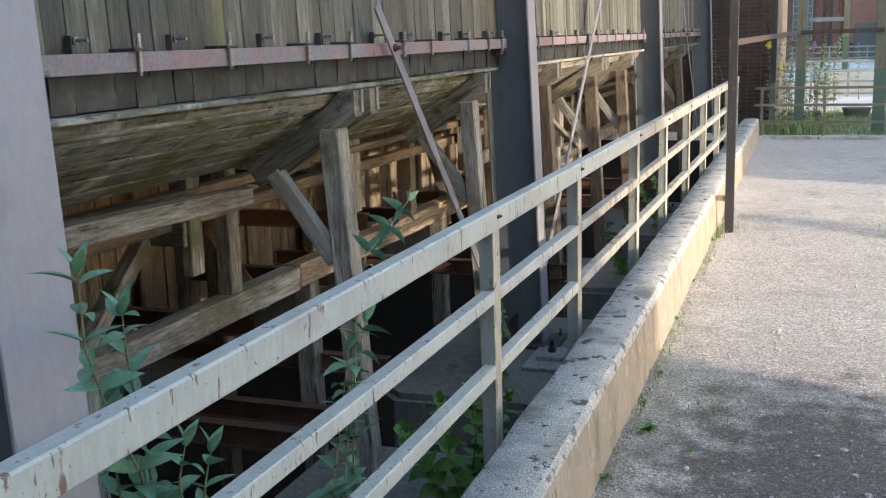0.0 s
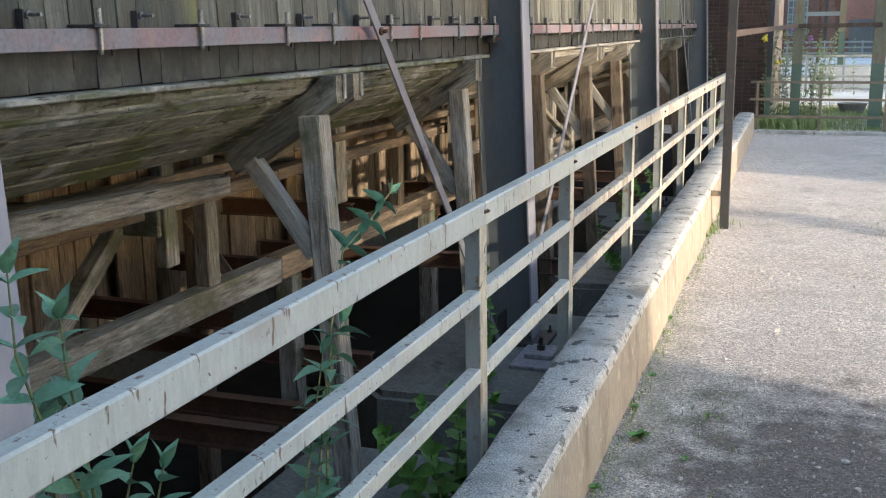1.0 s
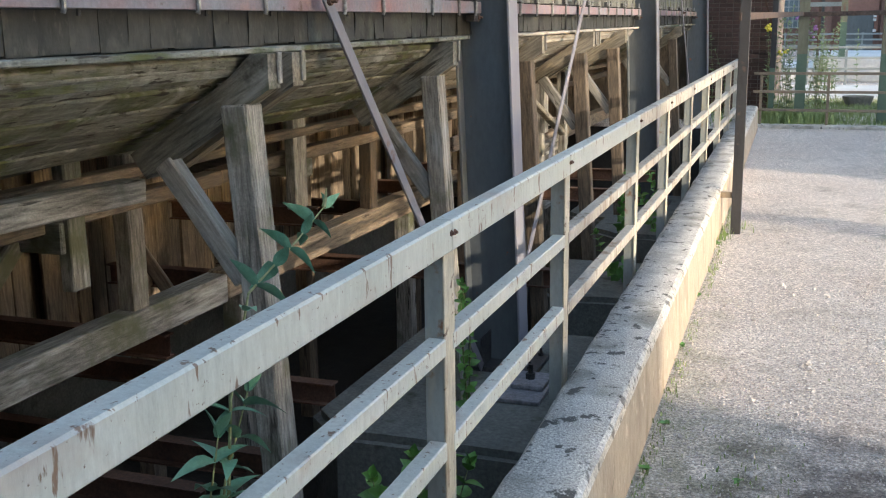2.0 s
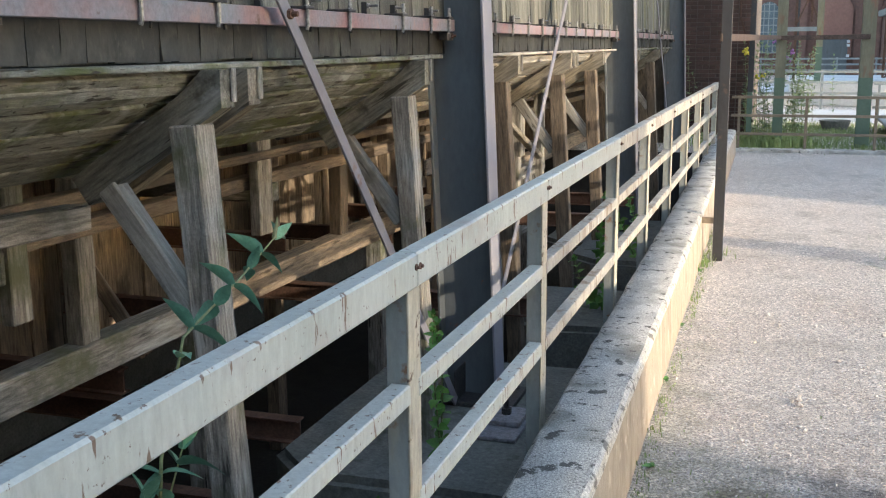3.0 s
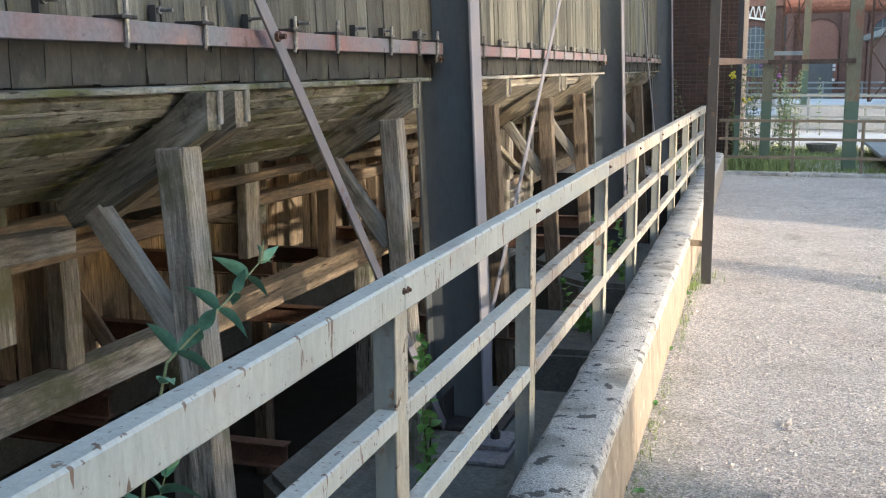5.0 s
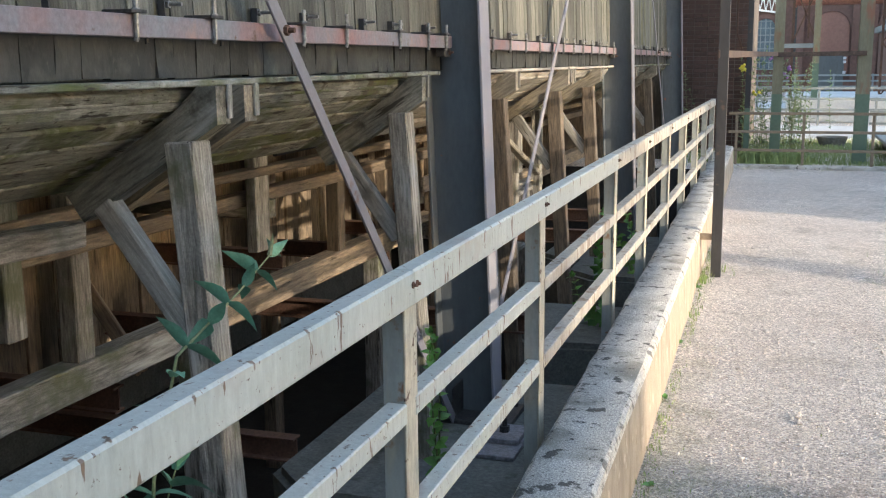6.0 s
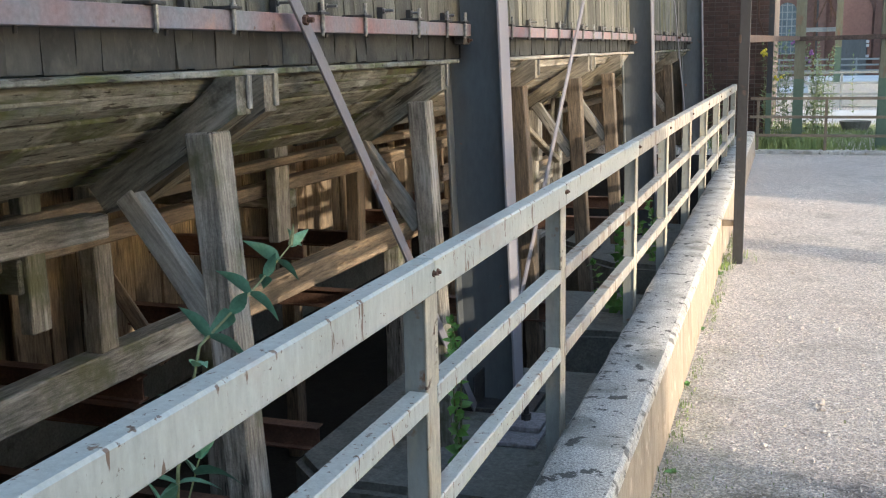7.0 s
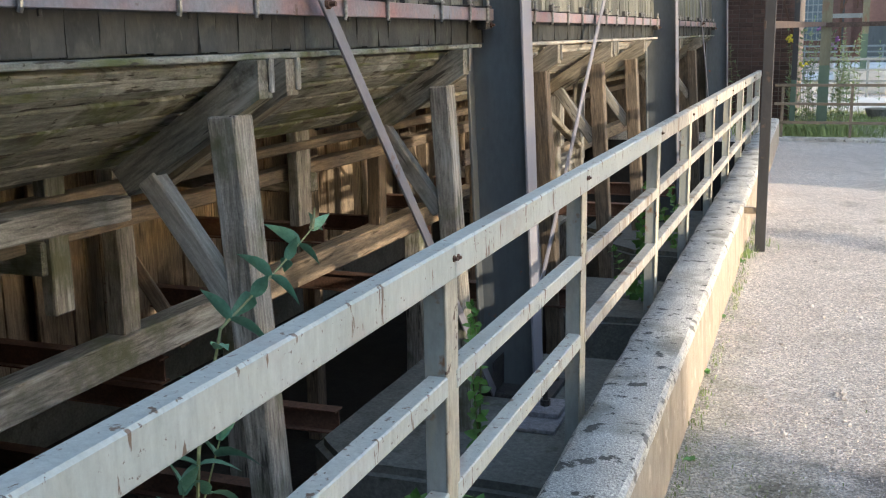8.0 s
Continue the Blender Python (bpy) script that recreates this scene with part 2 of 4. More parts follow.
def ground_material():
    m = mat("fine_gravel", (0.575, 0.50, 0.44), (0.69, 0.63, 0.57), 1.1, rough=0.95, bump=1.0, grain=95, vary=0, fine=0.55, depth=0.02,
            spots=[((0.45, 0.40, 0.345), 2.2, 0.53, 0.70, False), ((0.80, 0.78, 0.76), 85, 0.58, 0.64, False), ((0.16, 0.14, 0.125), 70, 0.60, 0.66, False)])
    nt = m.node_tree
    N, link = nt.nodes.new, nt.links.new
    bsdf = nt.nodes["Principled BSDF"]
    co = N("ShaderNodeTexCoord")
    last = bsdf.inputs["Base Color"].links[0].from_socket
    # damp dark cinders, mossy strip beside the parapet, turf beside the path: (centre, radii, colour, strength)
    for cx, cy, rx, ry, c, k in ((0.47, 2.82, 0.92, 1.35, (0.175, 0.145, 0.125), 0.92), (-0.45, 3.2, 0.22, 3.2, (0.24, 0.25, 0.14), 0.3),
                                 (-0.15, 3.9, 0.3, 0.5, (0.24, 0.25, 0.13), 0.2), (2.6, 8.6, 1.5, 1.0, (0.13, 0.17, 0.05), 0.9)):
        sub = N("ShaderNodeVectorMath")
        sub.operation = "SUBTRACT"
        sub.inputs[1].default_value = (cx, cy, 0)
        div = N("ShaderNodeVectorMath")
        div.operation = "DIVIDE"
        div.inputs[1].default_value = (rx, ry, 1e6)
        ln = N("ShaderNodeVectorMath")
        ln.operation = "LENGTH"
        nz = N("ShaderNodeTexNoise")
        nz.inputs["Scale"].default_value, nz.inputs["Detail"].default_value = 5.0, 8.0
        link(co.outputs["Object"], nz.inputs["Vector"])
        link(co.outputs["Object"], sub.inputs[0])
        link(sub.outputs[0], div.inputs[0])
        link(div.outputs[0], ln.inputs[0])
        add = N("ShaderNodeMath")
        add.operation = "MULTIPLY_ADD"
        link(nz.outputs[0], add.inputs[0])
        add.inputs[1].default_value = 2.2
        link(ln.outputs["Value"], add.inputs[2])
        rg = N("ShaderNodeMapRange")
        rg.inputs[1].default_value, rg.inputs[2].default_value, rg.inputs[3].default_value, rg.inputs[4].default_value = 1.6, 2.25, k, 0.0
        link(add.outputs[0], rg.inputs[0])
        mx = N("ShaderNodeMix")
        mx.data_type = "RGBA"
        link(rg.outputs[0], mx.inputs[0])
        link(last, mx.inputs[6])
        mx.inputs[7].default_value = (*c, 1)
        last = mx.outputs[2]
    # single stones: each cell has its own tone
    for sc, lo, hi in ((75.0, 0.7, 1.3), (150.0, 0.7, 1.35)):
        vo = N("ShaderNodeTexVoronoi")
        vo.inputs["Scale"].default_value = sc
        link(co.outputs["Object"], vo.inputs["Vector"])
        sep = N("ShaderNodeSeparateColor")
        link(vo.outputs["Color"], sep.inputs[0])
        mr = N("ShaderNodeMapRange")
        mr.inputs[3].default_value, mr.inputs[4].default_value = lo, hi
        link(sep.outputs[0], mr.inputs[0])
        vm = N("ShaderNodeVectorMath")
        vm.operation = "SCALE"
        link(last, vm.inputs[0])
        link(mr.outputs[0], vm.inputs["Scale"])
        last = vm.outputs[0]
    link(last, bsdf.inputs["Base Color"])
    return m


gravel_mat = ground_material()


# ---- builders ----
def mesh_of(name, bm, *mats):
    me = bpy.data.meshes.new(name)
    bmesh.ops.recalc_face_normals(bm, faces=bm.faces)
    bm.to_mesh(me)
    bm.free()
    for m in mats:
        me.materials.append(m)
    return me


def part(name, bm, material, parent=None, label=""):
    ob = new(name, mesh_of(name, bm, material) if isinstance(bm, bmesh.types.BMesh) else bm)
    ob.parent = parent
    return tagged(ob, label)


def thing(name, label, category, group="", kind="", at=(0, 0, 0)):
    ob = new(name)
    ob.location = at
    ob.empty_display_size = 0.1
    return tagged(ob, label, category, group, kind)


def box(bm, x0, x1, y0, y1, z0, z1):
    m = Matrix.LocRotScale(((x0 + x1) / 2, (y0 + y1) / 2, (z0 + z1) / 2), None, (abs(x1 - x0), abs(y1 - y0), abs(z1 - z0)))
    return bmesh.ops.create_cube(bm, size=1, matrix=m)["verts"]


def boxes(*bs, bevel=0.0):
    bm = bmesh.new()
    for b in bs:
        box(bm, *b)
    if bevel:
        bmesh.ops.bevel(bm, geom=bm.edges[:], offset=bevel, segments=1, affect="EDGES")
    return bm


def along(a, b, side=None):
    """The pose at a whose z runs to b; side: where its x points."""
    a, b = Vector(a), Vector(b)
    z = (b - a).normalized()
    s = Vector(side) if side else (Vector((1, 0, 0)) if abs(z.x) < 0.9 else Vector((0, 1, 0)))
    x = (s - z * s.dot(z)).normalized()
    y = z.cross(x)
    return Matrix.Translation(a) @ Matrix((x, y, z)).transposed().to_4x4()


def bar(name, a, b, w, d, material, parent=None, label="", bevel=0.006, wobble=0.0, cuts=0, side=None, rnd=random.Random(4)):
    """A squared bar from a to b, w across its side direction and d the other way."""
    n = (Vector(b) - Vector(a)).length
    bm = bmesh.new()
    box(bm, -w / 2, w / 2, -d / 2, d / 2, 0, n)
    if cuts:
        es = [e for e in bm.edges if abs(e.verts[0].co.z - e.verts[1].co.z) > n * 0.5]
        bmesh.ops.subdivide_edges(bm, edges=es, cuts=cuts, use_grid_fill=True)
    if bevel:
        es = [e for e in bm.edges if len(e.link_faces) == 2 and e.calc_face_angle() > 0.5]
        bmesh.ops.bevel(bm, geom=es, offset=bevel, segments=1, affect="EDGES")
    if wobble:
        seed = Vector((rnd.uniform(0, 90), rnd.uniform(0, 90), rnd.uniform(0, 90)))
        for v in bm.verts:
            v.co += Vector(noise.noise_vector(v.co * 3.1 + seed)) * wobble
    ob = part(name, bm, material, parent, label)
    ob.matrix_local = along(a, b, side)
    return ob


def timber(name, a, b, w, d, material=wood_grey, parent=None, label="", side=None):
    return bar(name, a, b, w, d, material, parent, label, 0.007, 0.007, 5, side)


def tube(bm, pts, r, seg=8):
    """A round tube through pts."""
    rings = []
    for i, p in enumerate(pts):
        p = Vector(p)
        q = Vector(pts[min(i + 1, len(pts) - 1)]) - Vector(pts[max(i - 1, 0)])
        m = along((0, 0, 0), q.normalized()).to_3x3()
        rr = r[i] if isinstance(r, (list, tuple)) else r
        rings.append([bm.verts.new(p + m @ Vector((rr * math.cos(k * math.tau / seg), rr * math.sin(k * math.tau / seg), 0))) for k in range(seg)])
    for s, t in zip(rings, rings[1:]):
        for k in range(seg):
            bm.faces.new((s[k], s[(k + 1) % seg], t[(k + 1) % seg], t[k]))
    bm.faces.new(rings[0][::-1])
    bm.faces.new(rings[-1])
    return bm


def prism(bm, outline, y0, y1):
    """An outline in x and z, drawn out along y."""
    a = [bm.verts.new((x, y0, z)) for x, z in outline]
    b = [bm.verts.new((x, y1, z)) for x, z in outline]
    bm.faces.new(a)
    bm.faces.new(b[::-1])
    for k in range(len(a)):
        j = (k + 1) % len(a)
        bm.faces.new((a[j], a[k], b[k], b[j]))
    return bm


def bolt(name, at, way, r, parent, material=zinc, n=0.02):
    bm = bmesh.new()
    bmesh.ops.create_cone(bm, cap_ends=True, segments=6, radius1=r, radius2=r, depth=n * 0.5, matrix=Matrix.Translation((0, 0, n * 0.25)))
    bmesh.ops.create_cone(bm, cap_ends=True, segments=8, radius1=r * 0.55, radius2=r * 0.5, depth=n, matrix=Matrix.Translation((0, 0, n * 0.8)))
    ob = part(name, bm, material, parent)
    ob.matrix_local = along(at, Vector(at) + Vector(way))
    return ob


# ---- ground, pit, parapet ----
PIT = -1.9


def make_ground():
    """One sheet: the gravel yard, with the pit under the bins sunk into it."""
    xs = [-300, -40, -9, -8.99, -4, -2, -0.86, -0.85] + [round(-0.6 + 0.2 * i, 2) for i in range(17)] + [4, 8, 20, 60, 300]
    ys = [-300, -40, -12, -4] + [round(-2 + 0.25 * i, 2) for i in range(61)] + [14, 16, 17, 17.01, 20, 30, 60, 120, 400]
    bm = bmesh.new()
    rows = []
    for y in ys:
        row = []
        for x in xs:
            sunk = -8.99 <= x <= -0.86 and y <= 17
            z = PIT if sunk else 0.0
            if not sunk and -0.6 <= x <= 3 and y < 13:
                z = 0.018 * noise.noise(Vector((x * 1.3, y * 1.3, 0))) + 0.008 * noise.noise(Vector((x * 5, y * 5, 3)))
            row.append(bm.verts.new((x, y, z)))
        rows.append(row)
    for a, b in zip(rows, rows[1:]):
        for k in range(len(xs) - 1):
            f = bm.faces.new((a[k], a[k + 1], b[k + 1], b[k]))
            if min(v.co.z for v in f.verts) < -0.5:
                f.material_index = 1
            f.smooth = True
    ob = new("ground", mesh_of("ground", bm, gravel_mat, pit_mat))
    tagged(ob, "pale fine gravel yard with damp cinders and a sunken pit coloured dark as shade", "ground", kind="structure")


make_ground()


def parapet_x(y):
    return -0.488 - 0.0145 * (y - 2.5)


def make_parapet():
    """The low wall between yard and pit: plaster face, rough concrete top with broken arrises."""
    bm = bmesh.new()
    n = 150
    rows = []
    for i in range(n + 1):
        y = -6 + 23 * i / n
        r, w = parapet_x(y), 0.262
        j = lambda k, s: s * noise.noise(Vector((y * 6.0, k * 9.1, 0.4)))
        prof = [(r + 0.012, -0.05), (r + 0.006 + j(1, 0.004), 0.18), (r + j(2, 0.004), 0.335), (r - 0.006 + j(3, 0.005), 0.363 + j(4, 0.004)), (r - 0.022 + j(5, 0.008), 0.376 + j(6, 0.004)),
                (r - 0.10, 0.381 + j(7, 0.004)), (r - w + 0.02 + j(8, 0.01), 0.376 + j(9, 0.004)), (r - w + j(10, 0.008), 0.355 + j(11, 0.006)), (r - w, PIT)]
        rows.append([bm.verts.new((x, y, z)) for x, z in prof])
    for a, b in zip(rows, rows[1:]):
        for k in range(len(a) - 1):
            f = bm.faces.new((a[k], a[k + 1], b[k + 1], b[k]))
            f.material_index = 1 if k <= 1 else 2 if k <= 3 else 0
            f.smooth = 3 < k < 6
    bm.faces.new(rows[0])
    bm.faces.new(rows[-1][::-1])
    ob = new("wall_parapet", mesh_of("wall_parapet", bm, concrete, plaster, worn_arris))
    tagged(ob, "low parapet with cream plaster face and lichen-spotted concrete top", "wall", kind="structure")


make_parapet()


# ---- railing along the parapet ----
RAIL_X, POSTS = -0.89, [-4.3, -2.6, -0.9, 2.40, 3.92, 5.80, 7.20, 8.72, 10.2, 11.7, 13.1, 14.5]
railing = thing("railing", "pale grey-green painted steel railing with rust runs on the parapet", "railing", at=(RAIL_X, 0, 0))
for z, h, w, nm in ((1.155, 0.090, 0.058, "top_rail"), (0.837, 0.054, 0.055, "middle_rail"), (0.523, 0.058, 0.055, "lower_rail")):
    for a, b in zip(POSTS, POSTS[1:]):
        if nm == "top_rail":
            ob = bar(nm, (0.013, a + 0.001, z), (0.013, b - 0.001, z), h, w, rail_paint if a < 5.5 else rail_worn, railing, bevel=0.006, side=(0, 0, 1))
        else:
            ob = bar(nm, (0.004, a + 0.032, z), (0.004, b - 0.032, z), h, w, rail_paint if a < 3.9 else rail_worn, railing, bevel=0.004, side=(0, 0, 1))
for y in POSTS:
    # channel post: web across the way, flanges beyond it
    bm = bmesh.new()
    a, b = -0.033, 0.028
    out = [(a, -0.031), (b - 0.007, -0.031), (b - 0.007, -0.025), (a + 0.006, -0.025), (a + 0.006, 0.03), (a, 0.03)]
    prism(bm, out, 0, 1.372)
    bm.transform(Matrix.Translation((0, y, 1.122)) @ Matrix.Rotation(-math.pi / 2, 4, "X"))
    p = part("post", bm, post_shade_paint, railing)
    part("flange", boxes((b - 0.006, b + 0.001, y - 0.036, y + 0.052, -0.25, 1.116), bevel=0.002), flange_worn, p, "worn cream flange, lightened for the sun side, with rust bleeding through")
    bolt("bolt", (0.042, y - 0.012, 1.165), (1, 0, 0), 0.009, p, rust, 0.008)
    bolt("bolt", (0.042, y + 0.018, 1.163), (1, 0, 0), 0.009, p, rust, 0.008)

# ---- steel columns and bracing ----
LEAN_X = 0.037


def column(y, flange, depth, x_front, z0, z1, face, label):
    col = thing("steel_column", label, "column", "steel columns of the bin house", at=(x_front, y, z0))
    h = z1 - z0
    sh = Matrix.Identity(4)
    sh[0][2] = -LEAN_X
    t = 0.016
    # front flange paler than the web: light on the yard side put into its colour
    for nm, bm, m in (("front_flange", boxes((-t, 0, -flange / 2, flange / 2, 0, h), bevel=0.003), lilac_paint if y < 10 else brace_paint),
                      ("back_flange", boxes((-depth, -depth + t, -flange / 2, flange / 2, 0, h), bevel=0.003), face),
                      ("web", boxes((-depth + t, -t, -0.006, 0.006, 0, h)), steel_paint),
                      ("base_plate", boxes((-depth - 0.09, 0.12, -flange / 2 - 0.1, flange / 2 + 0.1, -0.03, 0.0), bevel=0.004), black_iron)):
        bm.transform(sh)
        part(nm, bm, m, col)
    for sx in (-depth - 0.045, 0.07):
        for sy in (-1, 1):
            bolt("anchor_bolt", (sx, sy * (flange / 2 + 0.05), 0.0), (0, 0, 1), 0.018, col, black_iron, 0.04)
    return col


BASE = -0.42
for y in (5.95, 12.25, 18.4):
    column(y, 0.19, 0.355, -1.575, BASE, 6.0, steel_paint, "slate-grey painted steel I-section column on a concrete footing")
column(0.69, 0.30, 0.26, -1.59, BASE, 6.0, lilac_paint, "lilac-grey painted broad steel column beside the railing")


def brace(a, b, label="flat painted steel diagonal brace bolted to the channel"):
    th = thing("diagonal_brace", label, "brace", "diagonal braces", at=a)
    d = Vector(b) - Vector(a)
    bar("flat_bar", (0, 0, 0), d, 0.012, 0.062, brace_paint, th, bevel=0.002, side=(1, 0, 0))
    return th, d


def brace_point(y, z):
    return (-1.79, y, z)


for yc in (5.95, 18.4):
    lo_a, lo_b = brace_point(yc - 0.25, BASE + 0.02), brace_point(yc + 0.40, BASE + 0.02)
    th, d = brace(lo_a, brace_point(yc - 2.53 if yc < 9 else yc - 4.4, 2.05 if yc < 9 else 3.6))
    bolt("bolt", d * ((1.83 - BASE - 0.02) / d.z) + Vector((0.006, 0, 0)), (1, 0, 0), 0.02, th, rust, 0.03)
    if yc < 9:
        brace(lo_b, brace_point(yc + 3.36, 2.5))
    g = thing("gusset_plate", "small rusty gusset plate at the column foot", "gusset", at=(-1.80, yc, BASE))
    part("plate", boxes((-0.012, -0.002, -0.22, 0.22, 0.0, 0.20), bevel=0.004), black_iron, g)

# ---- channel with clamps ----
CH_X, CH0, CH1 = -1.845, 1.789, 1.856


def channel(y0, y1, hooks, cleats):
    th = thing("steel_channel", "steel channel in worn red primer clamped along the cladding", "channel", "clamped channels", at=(CH_X, y0, CH0))
    n, h = y1 - y0, CH1 - CH0
    bm = bmesh.new()
    prism(bm, [(0, 0), (0, h), (-0.05, h), (-0.05, h - 0.008), (-0.009, h - 0.008), (-0.009, 0.008), (-0.05, 0.008), (-0.05, 0)], 0, n)
    bmesh.ops.bevel(bm, geom=[e for e in bm.edges if abs(e.verts[0].co.y - e.verts[1].co.y) > 0.5], offset=0.002, segments=1, affect="EDGES")
    part("profile", bm, primer, th)
    for yy in hooks:
        y = yy - y0
        c = part("clamp_plate", boxes((-0.085, 0.024, y - 0.040, y + 0.040, h + 0.002, h + 0.013), bevel=0.002), black_iron, th)
        bm = tube(bmesh.new(), [(0.006, y, -0.012), (0.011, y, 0.0), (0.011, y, h), (0.011, y, h + 0.062)], 0.0085, 8)
        part("hook_bolt", bm, zinc, c)
        bolt("nut", (0.011, y, h + 0.012), (0, 0, 1), 0.013, c, zinc, 0.012)
        part("peg", tube(bmesh.new(), [(-0.03, y + 0.11, -0.02), (-0.03, y + 0.11, 0.012)], 0.007, 6), black_iron, th)
    for yy in cleats:
        # angle cleat with a bolt through the cladding
        y = yy - y0
        cl = part("cleat", boxes((-0.078, -0.052, y - 0.016, y - 0.011, h, h + 0.058), (-0.078, -0.072, y - 0.011, y + 0.016, h, h + 0.058)), dark_slate, th)
        bolt("cleat_bolt", (-0.072, y + 0.004, h + 0.042), (1, 0, 0), 0.013, cl, zinc, 0.055)
    br = part("bracket", boxes((-0.06, 0.0, n - 0.13, n - 0.02, -0.05, -0.002), bevel=0.006), black_iron, th)
    bolt("bracket_bolt", (0.0, n - 0.06, -0.025), (1, 0, 0), 0.014, br, rust, 0.02)
    return th


channel(-1.6, 5.90, (-1.1, -0.4, 0.3, 0.95, 1.50, 2.08, 2.743, 3.196, 3.893, 4.327, 5.007, 5.449, 5.76), (-0.8, 0.0, 0.7, 1.25, 1.8, 2.45, 3.012, 3.633, 4.053, 4.691, 5.069, 5.60))
channel(6.0, 12.2, [6.30 + 0.47 * k for k in range(13)], [6.55 + 0.94 * k for k in range(6)])
channel(12.3, 18.35, [12.6 + 0.58 * k for k in range(10)], [12.9 + 1.16 * k for k in range(5)])

# ---- cladding boards ----
rnd = random.Random(11)
CLAD_X = -1.925
clad = thing("wall_cladding", "vertical weathered timber boards hanging over the bins", "wall", kind="structure", at=(CLAD_X, 0, 0))
bm = boxes((-0.09, -0.06, -2.2, 18.6, 1.66, 6.0))
part("backing", bm, wood_clad, clad)


def plank_mesh(w, h, d, seed, splits=3, material=wood_clad):
    r = random.Random(seed)
    bm = boxes((-d, 0, 0, w, 0, h))
    bmesh.ops.subdivide_edges(bm, edges=[e for e in bm.edges if abs(e.verts[0].co.z - e.verts[1].co.z) > h / 2], cuts=splits, use_grid_fill=True)
    for v in bm.verts:
        v.co.x += r.uniform(-0.004, 0.004)
        v.co.y += r.uniform(-0.003, 0.003) if 0.01 < v.co.y < w else 0
    return mesh_of("board", bm, material)


clad_meshes = [plank_mesh(w, 4.3, 0.03, i) for i, w in enumerate((0.105, 0.12, 0.135, 0.115, 0.128))]
# skirt boards darkened for the channel's shadow as well as damp
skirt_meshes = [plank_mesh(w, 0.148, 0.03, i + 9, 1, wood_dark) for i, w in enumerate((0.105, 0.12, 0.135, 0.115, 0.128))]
widths = (0.105, 0.12, 0.135, 0.115, 0.128)
y = -2.2
while y < 18.5:
    k = rnd.randrange(5)
    ob = new("board", clad_meshes[k])
    ob.parent = clad
    ob.location = (rnd.uniform(-0.005, 0.005), y, 1.815)
    ob.rotation_euler = (0, -LEAN_X + rnd.uniform(-0.003, 0.003), rnd.uniform(-0.02, 0.02))
    sk = new("skirt_board", skirt_meshes[k])
    sk.parent = clad
    sk.location = (rnd.uniform(-0.004, 0.006), y, 1.664 + rnd.uniform(-0.004, 0.004))
    sk.rotation_euler = (0, 0, rnd.uniform(-0.03, 0.03))
    y += widths[k] + 0.002

# ---- hoppers ----
TOP, LOW = Vector((-1.93, 0, 1.60)), Vector((-2.53, 0, 1.255))


def hopper(y0, y1, label, material, n=5, loose=False):
    th = thing("bin_hopper", label, "hopper", "timber bin hoppers", at=(-1.93, y0, 1.63))
    o = Vector((-1.93, y0, 1.63))
    slope = LOW - TOP
    bar("ledge_board", Vector((-1.905, y0, 1.647)) - o, Vector((-1.905, y1, 1.647)) - o, 0.022, 0.10, material, th, "split grey ledge board", 0.004, 0.006, 9, (0, 0, 1))
    bar("fascia_board", Vector((-1.950, y0, 1.595)) - o, Vector((-1.950, y1, 1.592)) - o, 0.085, 0.03, material, th, "", 0.004, 0.006, 9, (0.55, 0, 0.83))
    for i in range(n):
        f = (i + 0.5) / n
        c = TOP + slope * f
        w = slope.length / n - 0.012
        dz = random.Random(i + int(y0 * 7)).uniform(-0.008, 0.008) * (3 if loose else 1)
        a, b = Vector((c.x, y0, c.z + dz)) - o, Vector((c.x, y1, c.z - dz)) - o
        bar("board", a, b, w, 0.035, material, th, "", 0.004, 0.008, 9, slope.normalized())
    return th


hopper(-2.0, 5.70, "mossy damp plank hopper sloping down behind the channel", wood_moss)
hopper(6.2, 12.1, "partly broken plank hopper in wood lightened as sunlit", wood_pale, loose=True)
hopper(12.4, 18.3, "shaded plank hopper beside the last column", wood_moss)


# grain of the sloping bearers runs along their slope
bearer_mat = mat("mossy_bearer", (0.13, 0.122, 0.098), (0.215, 0.203, 0.168), 9, (0.11, 1, 1), 0.9, bump=0.9, grain=70, vary=0.15, fine=0.5, turn=radians(-32),
                 spots=[((0.075, 0.085, 0.035), 3.2, 0.50, 0.62, False), ((0.33, 0.32, 0.285), 8, 0.57, 0.68, True), ((0.045, 0.04, 0.03), 24, 0.60, 0.66, True), ((0.06, 0.055, 0.04), 6, 0.56, 0.68, False)])
bearer_dry = mat("dry_bearer", (0.175, 0.155, 0.12), (0.275, 0.245, 0.19), 9, (0.11, 1, 1), 0.9, bump=0.9, grain=70, vary=0.2, fine=0.45, turn=radians(-32),
                 spots=[((0.06, 0.052, 0.04), 24, 0.60, 0.66, True), ((0.09, 0.08, 0.06), 5, 0.58, 0.72, False)])


